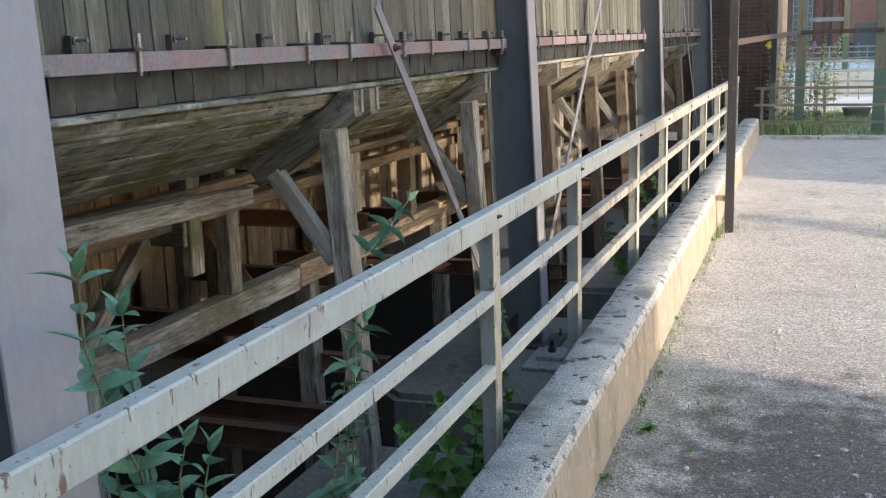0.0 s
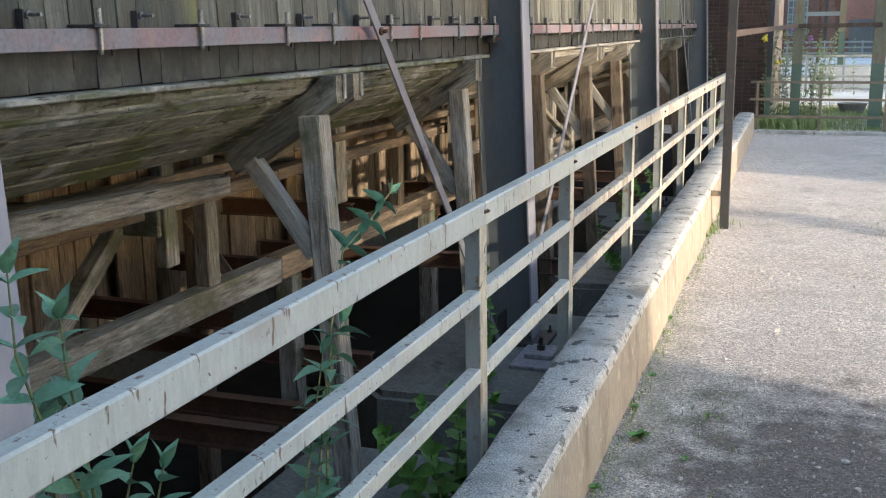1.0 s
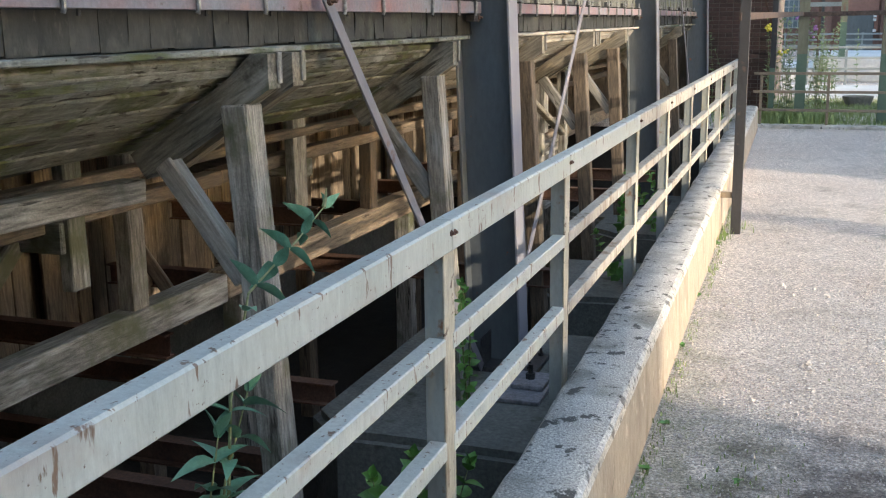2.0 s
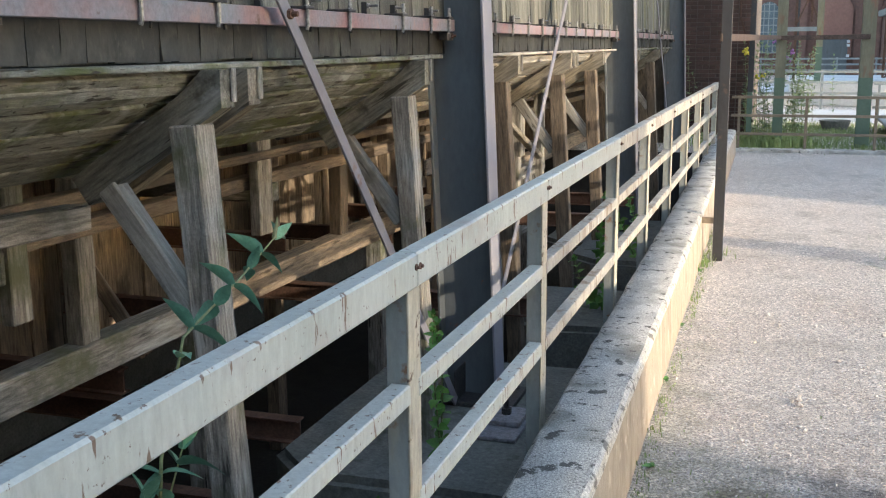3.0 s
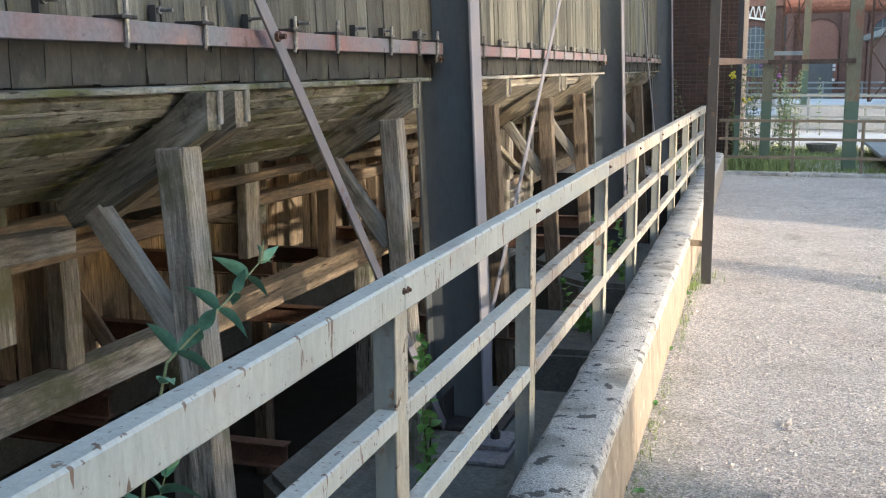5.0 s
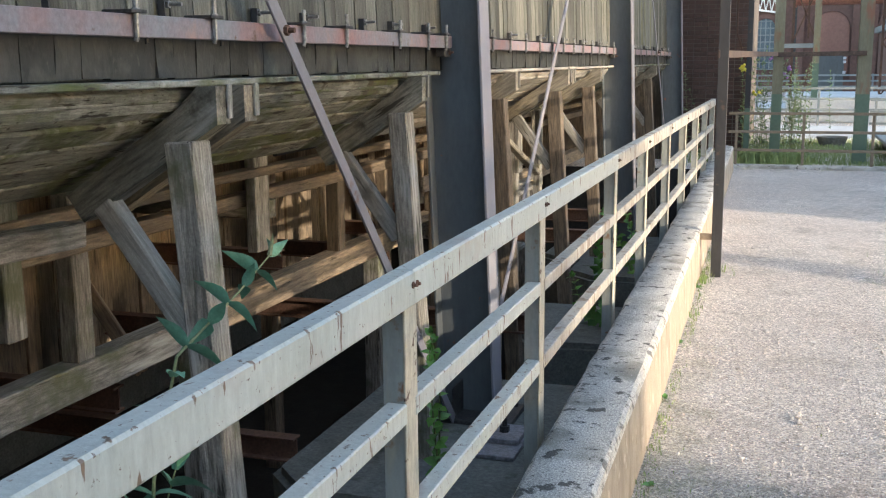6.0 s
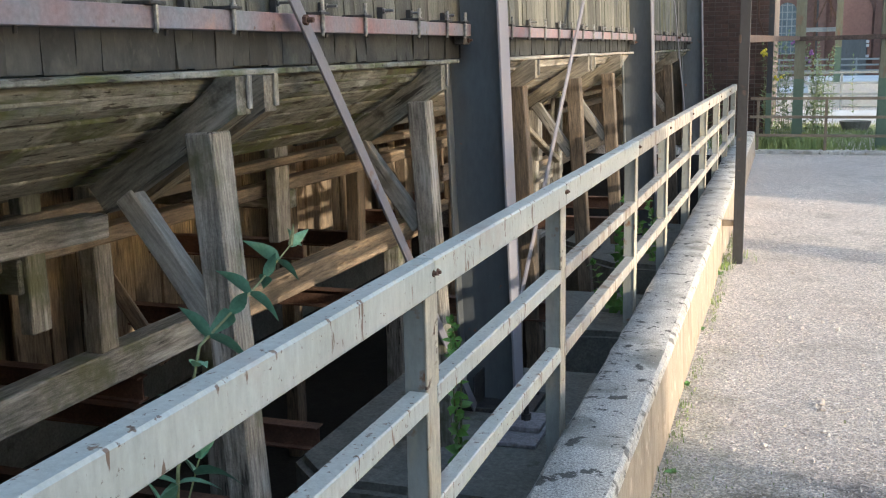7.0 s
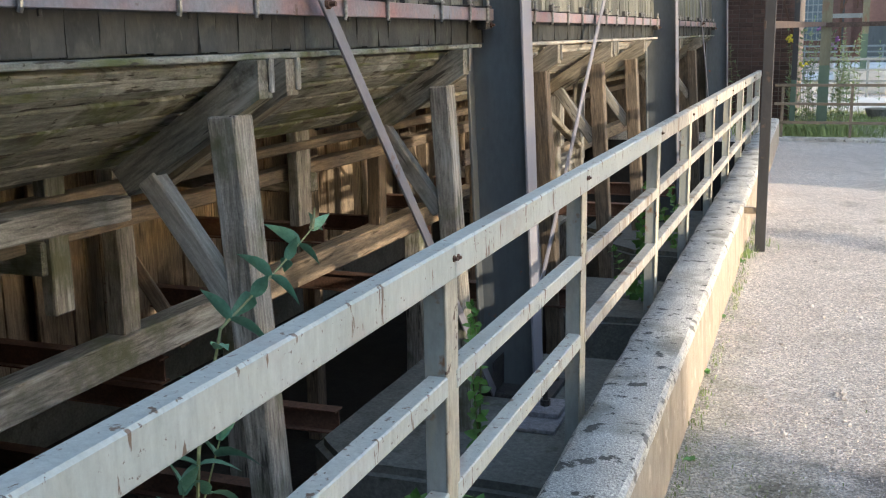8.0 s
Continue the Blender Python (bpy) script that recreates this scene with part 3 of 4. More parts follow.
def bent(y, w, label, two=False, foot=PIT, strut=True, x_post=-1.93):
    th = thing("timber_bent", label, "timber frame", "timber bents under the bins", at=(x_post, y, foot))
    o = Vector((x_post, y, foot))
    for k, dy in enumerate((0.0, 0.19) if two else (0.0,)):
        bm = bmesh.new()
        out = [(-1.79, 1.634), (-1.79, 1.508), (-2.345, 1.156), (-2.409, 1.250), (-1.958, 1.548), (-1.86, 1.634)]
        prism(bm, [(p - x_post, q - foot) for p, q in out], dy - w * 0.42, dy + w * 0.42)
        bmesh.ops.subdivide_edges(bm, edges=[e for e in bm.edges if e.calc_length() > 0.25], cuts=4, use_grid_fill=True)
        for v in bm.verts:
            v.co += Vector(noise.noise_vector(v.co * 4 + Vector((y + dy, 0, 0)))) * 0.003
        part("bearer", bm, bearer_mat if k == 0 and y < 6.5 else bearer_dry, th, "mossy sloping bearer" if k == 0 and y < 6.5 else "")
        part("end_strip", boxes((-1.788 - x_post, -1.776 - x_post, dy + w * 0.42 - 0.028, dy + w * 0.42, 1.525 - foot, 1.64 - foot), bevel=0.003), wood_grey, th)
    lean = 0.22
    timber("post", Vector((x_post + lean, y - 0.02, foot)) - o, Vector((x_post + 0.009, y - 0.02, 1.45)) - o, w, 0.125, wood_grey if y < 6.5 else wood_brown, th, "weathered split timber post", (1, 0, 0))
    if strut:
        timber("strut", Vector((-2.265, y - 0.02, 1.225)) - o, Vector((-1.935, y - 0.02, 0.775)) - o, 0.085, 0.075, wood_pale, th, "diagonal timber strut", (0, 0, 1))
    return th


bent(3.15, 0.105, "grey weathered timber bent with mossy twin bearers", two=True)
bent(5.24, 0.105, "grey timber bent standing beside the steel column")
bent(7.25, 0.11, "brown timber bent lit by low sun", strut=False)
bent(9.15, 0.12, "bleached timber bent with a loose bearer", two=True)
bent(10.85, 0.12, "bleached timber bent behind the railing")
bent(13.6, 0.12, "shaded timber bent in the far bay")
bent(15.8, 0.12, "shaded timber bent in the far bay")

# ---- inner timber frame ----
inner = thing("inner_frame", "brown timber frame of beams and posts under the bins", "timber frame", at=(-3.17, 0, PIT))


def inn(nm, a, b, w, d, m=wood_brown, label="", side=None):
    o = Vector((-3.17, 0, PIT))
    return timber(nm, Vector(a) - o, Vector(b) - o, w, d, m, inner, label, side)


for y0, y1 in ((-1.5, 4.9), (4.9, 10.6), (10.6, 17.5)):
    inn("lower_beam", (-3.17, y0, 0.235), (-3.17, y1 - 0.01, 0.225), 0.17, 0.14, wood_grey if y0 < 0 else plank_brown, side=(0, 0, 1))
    inn("upper_beam", (-3.16, y0, 0.885), (-3.16, y1 - 0.01, 0.875), 0.08, 0.12, wood_brown, side=(0, 0, 1))
    inn("ridge_beam", (-3.02, y0, 1.07), (-3.02, y1 - 0.01, 1.05), 0.055, 0.10, wood_brown, side=(0, 0, 1))
for y in (1.6, 4.08, 7.15, 9.4, 11.6, 13.9):
    inn("post", (-3.17, y, 0.31), (-3.17, y, 1.12), 0.10, 0.13, wood_grey if y < 5 else wood_brown)
for y in (3.48, 5.68, 8.3, 10.2):
    inn("hanger", (-3.03, y, 0.57), (-3.03, y, 1.30), 0.07, 0.12 if y < 4 else 0.18, wood_grey)
for y in (0.3, 2.6, 5.1, 7.9, 10.8, 13.2):
    inn("ground_post", (-3.17, y, 0.0 + PIT), (-3.17, y, 0.15), 0.14, 0.14, wood_grey)
for y in (5.6, 8.1, 10.9):
    inn("back_post", (-4.25, y, PIT), (-4.25, y, 1.3), 0.12, 0.16, wood_brown)
inn("tie_beam", (-2.60, 0.4, 1.15), (-2.60, 3.38, 1.065), 0.10, 0.12, wood_grey, "thick weathered tie beam with a split end", (0, 0, 1))
inn("cross_tie", (-3.02, 3.44, 0.82), (-4.5, 3.44, 0.82), 0.14, 0.10, wood_grey, side=(0, 0, 1))
inn("cross_tie", (-3.06, 5.92, 0.80), (-4.5, 5.92, 0.80), 0.12, 0.10, wood_grey, side=(0, 0, 1))
inn("raking_strut", (-3.30, 2.72, 0.24), (-3.30, 3.52, 0.88), 0.10, 0.09, wood_grey)
inn("raking_strut", (-3.2, 8.2, 0.3), (-3.9, 9.3, 1.1), 0.10, 0.08, wood_brown)
inn("knee", (-3.4, 4.9, 0.0), (-4.1, 5.3, 0.45), 0.08, 0.08, wood_brown)
for y in (7.9, 8.7, 9.7, 10.4, 11.5):
    inn("middle_post", (-2.62, y, PIT), (-2.62, y + 0.03, 1.28), 0.11, 0.12, wood_grey if y > 9 else wood_brown)
for y in (8.2, 10.1, 11.0):
    inn("short_hanger", (-2.48, y, 0.62), (-2.48, y, 1.2), 0.05, 0.15, wood_grey)
inn("middle_beam", (-2.70, 7.9, 0.36), (-2.70, 12.0, 0.34), 0.13, 0.10, wood_grey, side=(0, 0, 1))
inn("middle_beam", (-2.70, 7.9, -0.25), (-2.70, 12.0, -0.28), 0.11, 0.10, wood_grey, side=(0, 0, 1))
inn("plank", (-2.56, 7.4, 0.80), (-2.56, 9.3, 0.84), 0.12, 0.03, wood_brown, side=(0, 0, 1))
inn("raking_strut", (-2.35, 8.55, 1.2), (-2.05, 9.1, 0.72), 0.06, 0.05, bearer_dry)
for y in (4.6, 6.9, 9.1, 11.2):
    inn("rafter", (-3.0, y, 1.14), (-4.6, y, 1.55), 0.12, 0.09, wood_brown)

# added dark boards that stand in for the deep shade behind the hoppers
for k in range(16):
    y = 0.2 + 1.06 * k
    inn("chute_board", (-3.36, y, 1.30 + 0.02 * (k % 3)), (-3.36, y + 1.03, 1.31 + 0.02 * (k % 2)), 0.46, 0.035, wood_dark, "dark board added as the shade behind the hopper" if k == 0 else "", (0, 0, 1))

# unseen floor over the hopper space, near-black to hold down light inside
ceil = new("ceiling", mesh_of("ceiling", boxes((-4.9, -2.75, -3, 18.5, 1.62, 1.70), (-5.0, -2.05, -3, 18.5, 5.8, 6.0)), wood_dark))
tagged(ceil, "unseen plank ceiling, coloured dark to deepen the shade over the timber frame", "ceiling", kind="structure")
endw = new("wall_south", mesh_of("wall_south", boxes((-4.9, -2.1, -3.1, -3.0, PIT, 6.0)), wood_grey))
tagged(endw, "grey timber end wall of the bin house", "wall", kind="structure")

endn = new("wall_north", mesh_of("wall_north", boxes((-4.9, -2.0, 18.62, 18.72, PIT, 6.0)), wood_brown))
tagged(endn, "brown timber end wall of the bin house", "wall", kind="structure")

# added closure: dark wall and slab keep the gap under the planks black
back = new("wall_back", mesh_of("wall_back", boxes((-6.8, -6.5, -3.0, 18.6, PIT, 2.0), (-6.8, -4.8, 18.6, 18.8, PIT, 2.0), (-6.8, -4.8, -3.2, -3.0, PIT, 2.0)), footing_mat))
tagged(back, "added dark concrete wall that keeps the back of the pit in shade", "wall", kind="structure")
back_top = new("ceiling_back", mesh_of("ceiling_back", boxes((-6.8, -4.76, -3.2, 18.8, 2.004, 2.2)), footing_mat))
tagged(back_top, "added dark concrete slab that shuts light off the back of the pit", "ceiling", kind="structure")

# rear plank wall
rear = thing("wall_rear", "brown vertical plank wall behind the timber frame", "wall", kind="structure", at=(-4.62, 0, PIT))
part("backing", boxes((-0.16, -0.12, -3.0, 18.4, 1.6, 3.55)), wood_brown, rear)
rear_meshes = []
for i, w in enumerate((0.13, 0.155, 0.17)):
    bm = boxes((-0.03, 0, 0, w, 0.0, 2.5), bevel=0.004)
    rear_meshes.append((w, mesh_of("plank", bm, plank_brown)))
y = 0.5
while y < 17.5:
    w, me = rear_meshes[rnd.randrange(3)]
    if rnd.random() > 0.07:
        ob = new("plank", me)
        ob.parent = rear
        ob.location = (rnd.uniform(-0.03, 0.0), y, 1.52 + rnd.uniform(-0.12, 0.06))
    y += w + rnd.uniform(0.004, 0.016)

# rusty cross beams in the pit


def i_beam(at, n, h=0.14, w=0.09):
    th = thing("rusty_beam", "rusty steel I-beam spanning the dark pit", "beam", "rusty pit beams", at=at)
    bm = boxes((0, n, -w / 2, w / 2, -0.010, 0.0), (0, n, -w / 2, w / 2, -h, -h + 0.010), (0, n, -0.005, 0.005, -h + 0.010, -0.010))
    part("profile", bm, rust, th)


for y, z, x0, x1 in ((5.70, 0.10, -4.55, -3.3), (4.55, 0.02, -4.55, -3.3), (5.15, -0.40, -4.6, -2.56), (4.2, -0.45, -4.6, -2.4), (7.2, -0.1, -4.6, -1.7), (8.6, 0.1, -4.55, -3.3),
                     (10.2, 0.05, -4.55, -1.5), (3.45, -0.30, -4.6, -2.4), (2.2, -0.50, -4.6, -2.35), (12.0, 0.0, -4.55, -1.6), (6.5, 0.42, -4.55, -3.3)):
    i_beam((x0, y, z), x1 - x0)

# ---- footings ----


def footing(x0, x1, y0, y1, top, label):
    th = thing("concrete_footing", label, "footing", "concrete footings", at=((x0 + x1) / 2, (y0 + y1) / 2, PIT))
    ox, oy = (x0 + x1) / 2, (y0 + y1) / 2
    bm = boxes((x0 - ox, x1 - ox, y0 - oy, y1 - oy, 0, top - PIT))
    bmesh.ops.bevel(bm, geom=[e for e in bm.edges if abs(e.verts[0].co.z - e.verts[1].co.z) > 0.1 and e.verts[0].co.x < 0 and e.verts[0].co.y < 0], offset=0.28, segments=1, affect="EDGES")
    bmesh.ops.bevel(bm, geom=[e for e in bm.edges if min(v.co.z for v in e.verts) > 0.05], offset=0.045, segments=2, affect="EDGES")
    bmesh.ops.subdivide_edges(bm, edges=[e for e in bm.edges if e.calc_length() > 0.3], cuts=4, use_grid_fill=True)
    for v in bm.verts:
        v.co += Vector(noise.noise_vector(v.co * 3 + Vector((y0, 0, 0)))) * 0.009
    part("block", bm, footing_mat, th)
    return th


footing(-2.55, -1.12, 4.55, 6.75, BASE - 0.03, "dark damp concrete footing block under the steel column")
footing(-2.55, -1.12, 11.2, 13.0, BASE - 0.03, "dark concrete footing block under the middle column")
footing(-2.55, -1.12, 17.3, 19.0, BASE - 0.03, "dark concrete footing block under the last column")
footing(-2.3, -1.15, 0.2, 3.75, BASE - 0.03, "long dark concrete footing block beside the parapet")
footing(-2.0, -1.1, 7.55, 8.9, -0.40, "dark concrete block with moss in the pit")
footing(-1.95, -1.1, 9.6, 10.7, -0.30, "dark concrete block behind the railing")
plate_mat = mat("dull_plate_steel", (0.22, 0.215, 0.23), (0.31, 0.30, 0.32), 6, rough=0.6, bump=0.3, grain=40, vary=0.05)
pad = thing("anchor_plate", "dull grey steel anchor plates with a bolt on the footing", "anchor plate", at=(-1.44, 5.60, BASE - 0.03))
part("lower_plate", boxes((-0.15, 0.13, -0.34, 0.16, 0.0, 0.025), bevel=0.004), plate_mat, pad)
part("upper_plate", boxes((-0.09, 0.11, -0.16, 0.10, 0.025, 0.055), bevel=0.004), plate_mat, pad)
bolt("anchor_bolt", (0.0, -0.03, 0.055), (0, 0, 1), 0.03, pad, black_iron, 0.07)

# ---- gate post with cross bar ----
rust_bar = mat("dark_rusty_flat", (0.065, 0.045, 0.037), (0.11, 0.075, 0.058), 5, rough=0.8, bump=0.3, grain=40, vary=0.05)
gate = thing("gate_post", "dark rusty steel angle post with a bolted cross bar", "post", at=(-0.452, 8.43, 0.0))
part("upright", boxes((-0.033, 0.045, -0.03, -0.022, -0.1, 4.5), (0.037, 0.045, -0.022, 0.04, -0.1, 4.5), bevel=0.002), dark_slate, gate, "dark weathered angle upright")
part("bracket", boxes((-0.22, -0.033, -0.02, 0.0, 0.30, 0.35), bevel=0.003), fence_paint, gate)
bar("cross_bar", (-0.03, -0.045, 1.752), (0.34, 9.9, 1.80), 0.062, 0.02, rust_bar, gate, "rusty flat cross bar", 0.003, side=(0, 0, 1))
bar("tie_bar", (0.34, 9.92, 1.79), (1.72, 9.92, 1.80), 0.075, 0.02, rust_bar, gate, "rusty flat tie bar", 0.003, side=(0, 0, 1))

# ---- far fence, kerb, green columns ----


def fence(name, label, at, n_posts, step, rails, h, material, r=0.022):
    th = thing(name, label, "fence", "yard fences", at=at)
    n = step * (n_posts - 1)
    for k in range(n_posts):
        part("post", boxes((k * step - r, k * step + r, -r, r, 0, h), bevel=0.003), material, th)
    for z in rails:
        part("rail", boxes((-0.12, n + 0.12, -r * 1.5 - 0.012, -r - 0.001, z - r, z + r), bevel=0.003), material, th)
    return th


kerb = new("kerb", mesh_of("kerb", boxes((-0.86, 2.55, 17.25, 17.50, -0.05, 0.055), bevel=0.012), concrete))
tagged(kerb, "low weathered concrete kerb under the fence", "kerb", kind="structure")
fence("yard_fence", "rust-brown steel fence with three rails on a kerb", (-0.68, 17.38, 0.05), 4, 1.02, (0.82, 0.53, 0.24), 0.84, fence_paint)
fence("platform_fence", "grey steel fence in front of the pale platform", (-1.0, 29.0, 0.0), 6, 0.95, (0.97, 0.70, 0.42), 1.0, grey_metal, 0.03)
fence("platform_fence", "pale grey steel fence behind the planted strip", (-0.9, 40.0, 0.0), 7, 1.3, (1.15, 0.95, 0.75), 1.2, grey_metal, 0.03)
fence("platform_fence", "grey steel fence beside the tub", (1.9, 24.0, 0.0), 4, 0.7, (0.85, 0.6, 0.35), 0.9, grey_metal, 0.025)


def tall_column(x, y, w, d, label, band=1.14, h=9.0, paint=olive_paint):
    th = thing("support_column", label, "column", "olive support columns", at=(x, y, 0))
    for nm, z0, z1, m in (("green_band", 0.0, band, green_paint), ("shaft", band, h, paint)):
        bm = boxes((-w / 2, w / 2, -d / 2, -d / 2 + 0.015, z0, z1), (-w / 2, w / 2, d / 2 - 0.015, d / 2, z0, z1), (-0.008, 0.008, -d / 2 + 0.015, d / 2 - 0.015, z0, z1))
        if nm == "shaft":
            bm = boxes((-w / 2, w / 2, -d / 2, -d / 2 + 0.015, z0, z1), (-w / 2, -w / 2 + 0.02, -d / 2 + 0.015, d / 2, z0, z1), (-w / 2 + 0.02, w / 2, d / 2 - 0.015, d / 2, z0, z1))
        part(nm, bm, m, th)
    return th


tall_column(-0.095, 18.5, 0.165, 0.20, "faded olive steel column with a green foot")
tall_column(1.245, 18.5, 0.21, 0.22, "broad faded olive steel column with a green foot")
tall_column(-0.565, 18.6, 0.085, 0.12, "slim dark steel column with a knee brace", 0.9, paint=dark_slate)
knee = thing("knee_brace", "thin rusty knee brace on the slim column", "brace", at=(-0.6, 18.7, 2.3))
bar("rod", (-0.2, 0, 1.0), (-0.18, 0, -0.15), 0.03, 0.03, rust, knee)
bar("rod", (-0.18, 0, -0.15), (0.02, 0, -0.75), 0.03, 0.03, rust, knee)
tall_column(0.83, 31.0, 0.17, 0.2, "pale grey-green steel column of the far gantry", 1.6)
gantry = thing("lattice_gantry", "rusty lattice of thin steel bars behind the columns", "gantry", at=(0, 32, 0))
for a, b, w in (((0.2, 0, 0), (0.2, 0, 7.0), 0.07), ((0.2, 0, 2.2), (0.85, 0, 3.8), 0.04), ((0.2, 0, 3.8), (0.85, 0, 2.2), 0.04), ((0.2, 0, 3.85), (0.85, 0, 3.9), 0.07), ((0.62, 0, 2.3), (0.6, 0, 3.9), 0.05), ((-0.2, 0, 2.1), (0.8, 0, 2.1), 0.12),
                ((0.5, 0, 0.5), (0.7, 0, 1.6), 0.03), ((0.9, 0, 0.5), (0.7, 0, 1.5), 0.03)):
    bar("lattice_bar", a, b, w, w, rust if w < 0.1 else grey_metal, gantry, bevel=0)
gantry2 = thing("lattice_mast", "dark rusty lattice mast in front of the arched window", "mast", at=(2.75, 34, 0))
for a, b, w in (((0, 0, 0), (0, 0, 7), 0.07), ((0.55, 0, 0), (0.55, 0, 7), 0.07), ((0, 0, 0.6), (0.55, 0, 1.4), 0.04), ((0.55, 0, 1.4), (0, 0, 2.2), 0.04), ((0, 0, 2.2), (0.55, 0, 3.0), 0.04), ((0.55, 0, 3.0), (0, 0, 3.8), 0.04), ((0, 0, 3.8), (0.55, 0, 4.6), 0.04)):
    bar("lattice_bar", a, b, w, w, rust, gantry2, bevel=0)

tub = thing("stone_tub", "round grey concrete tub standing in the grass", "tub", at=(0.97, 22.0, 0))
bm = bmesh.new()
bmesh.ops.create_cone(bm, cap_ends=True, segments=20, radius1=0.22, radius2=0.30, depth=0.2, matrix=Matrix.Translation((0, 0, 0.1)))
bmesh.ops.inset_region(bm, faces=[f for f in bm.faces if f.normal.z > 0.9], thickness=0.05, depth=-0.06)
part("bowl", bm, footing_mat, tub)
slab = thing("platform", "pale concrete platform behind the fences", "platform", at=(2.2, 32, 0))
part("deck", boxes((-2.1, 4.5, -1.6, 5.0, 0.0, 0.66), bevel=0.03), slab_mat, slab)
part("step", boxes((-2.9, -2.1, -1.6, 4.0, 0.0, 0.35), bevel=0.02), slab_mat, slab)
path = thing("paved_strip", "pale paved strip through the grass", "paving", at=(1.0, 25, 0))
part("paving", boxes((-1.2, 2.2, -1.2, 3.5, 0.0, 0.03)), slab_mat, path)
tank = thing("steel_cover", "blue-grey steel cover plate over a dark duct", "cover", at=(2.6, 19.6, 0.0))
part("lid", boxes((-0.9, 1.2, -1.6, 2.6, 0.24, 0.30), bevel=0.01), grey_metal, tank)
part("duct", boxes((-0.7, 1.0, -1.2, 2.4, 0.0, 0.24)), black_iron, tank)

# ---- far building ----
FY = 60.0
hall = thing("brick_hall", "large dark red brick hall with arched windows", "building", at=(3, FY, 0))


def arch_fill(cx, r, z0, zs, y, t, seg=14):
    bm = bmesh.new()
    out = [(cx - r, z0), (cx + r, z0)] + [(cx + r * math.cos(a), zs + r * math.sin(a)) for a in [math.pi * k / seg for k in range(seg + 1)]]
    prism(bm, out, y, y + t)
    return bm


def arch_ring(cx, r0, r1, zs, y, t, seg=14):
    bm = bmesh.new()
    an = [math.pi * k / seg for k in range(seg + 1)]
    prism(bm, [(cx + r1 * math.cos(a), zs + r1 * math.sin(a)) for a in an] + [(cx + r0 * math.cos(a), zs + r0 * math.sin(a)) for a in reversed(an)], y, y + t)
    return bm


part("wall", boxes((-16, 22, 0, 12, 0, 11)), far_brick, hall)
part("roof", boxes((-16.4, 22.4, -0.4, 12.4, 11, 11.4)), grey_metal, hall)
part("plinth", boxes((-16, 22, -0.12, -0.004, 0, 0.55)), far_brick, hall)
part("cornice", boxes((-16, 22, -0.25, -0.004, 4.95, 5.25)), far_brick, hall)
for cx in (-2.3, 0.55, 1.35):
    part("pilaster", boxes((cx - 0.22, cx + 0.22, -0.22, -0.004, 0.55, 4.95)), far_brick, hall)
part("infill", arch_fill(-0.68, 0.89, 1.0, 3.33, -0.06, 0.05), arch_brick, hall, "orange brick infill of an arch")
part("arch_ring", arch_ring(-0.68, 0.91, 1.16, 3.33, -0.14, 0.13), far_brick, hall)
d = part("door", boxes((-1.36, 0.02, -0.14, -0.07, 0.0, 1.99), bevel=0.02), steel_paint, hall, "dark grey steel door")
for z in (0.95, 1.5, 1.7):
    part("notice", boxes((-0.03, 0.12, -0.17, -0.145, z, z + 0.14)), white_steel, d)


def arched_window(cx, r, z0, zs, cols, rows):
    w = part("window", arch_fill(cx, r, z0, zs, -0.05, 0.045), dark_glass, hall, "tall arched window with iron bars")
    part("arch_ring", arch_ring(cx, r + 0.02, r + 0.24, zs, -0.14, 0.13), far_brick, hall)
    for k in range(cols + 1):
        x = cx - r + 2 * r * k / cols
        top = zs + math.sqrt(max(r * r - (x - cx) ** 2, 0))
        part("glazing_bar", boxes((x - 0.025, x + 0.025, -0.09, -0.052, z0, top)), grey_metal, w)
    z = z0
    while z < zs + r * 0.8:
        half = r if z < zs else math.sqrt(r * r - (z - zs) ** 2)
        part("glazing_bar", boxes((cx - half, cx + half, -0.085, -0.053, z - 0.025, z + 0.025)), grey_metal, w)
        z += (zs - z0) / rows


arched_window(-4.04, 0.50, 1.2, 3.40, 4, 6)
arched_window(2.85, 1.05, 0.5, 3.25, 4, 6)
annex = thing("brick_annex", "low red brick annex with a grey roof edge", "building", at=(6.6, 45, 0))
part("wall", boxes((-2.4, 6, 0, 9, 0, 2.9)), far_brick, annex, "red brick wall")
part("roof_edge", boxes((-2.6, 6.2, -0.25, 9.2, 2.9, 3.18), bevel=0.03), grey_metal, annex)
wn2 = part("window", boxes((-1.35, 0.1, -0.03, -0.004, 1.15, 2.0)), dark_glass, annex)
for b in ((-1.42, 0.17, -0.08, -0.035, 2.0, 2.06), (-1.42, 0.17, -0.08, -0.035, 1.09, 1.15), (-1.42, -1.35, -0.08, -0.035, 1.15, 2.0), (0.1, 0.17, -0.08, -0.035, 1.15, 2.0), (-0.68, -0.62, -0.08, -0.035, 1.15, 2.0)):
    part("window_frame", boxes(b), white_steel, wn2)
pipe = thing("red_pipe", "thick rusty red pipe running before the hall", "pipe", at=(0.3, 54, 4.72))
part("tube", tube(bmesh.new(), [(0, 0, 0), (9, 0, 0)], 0.46, 16), pipe_mat, pipe)
for x in (0.05, 3.2, 6.4):
    part("flange", tube(bmesh.new(), [(x, 0, 0), (x + 0.12, 0, 0)], 0.56, 16), pipe_mat, pipe)
    part("support", boxes((x, x + 0.14, -0.1, 0.1, -4.72, -0.44)), black_iron, pipe)
truss = thing("white_truss", "white painted lattice truss bridge", "truss", at=(-1.98, 59.82, 4.27))
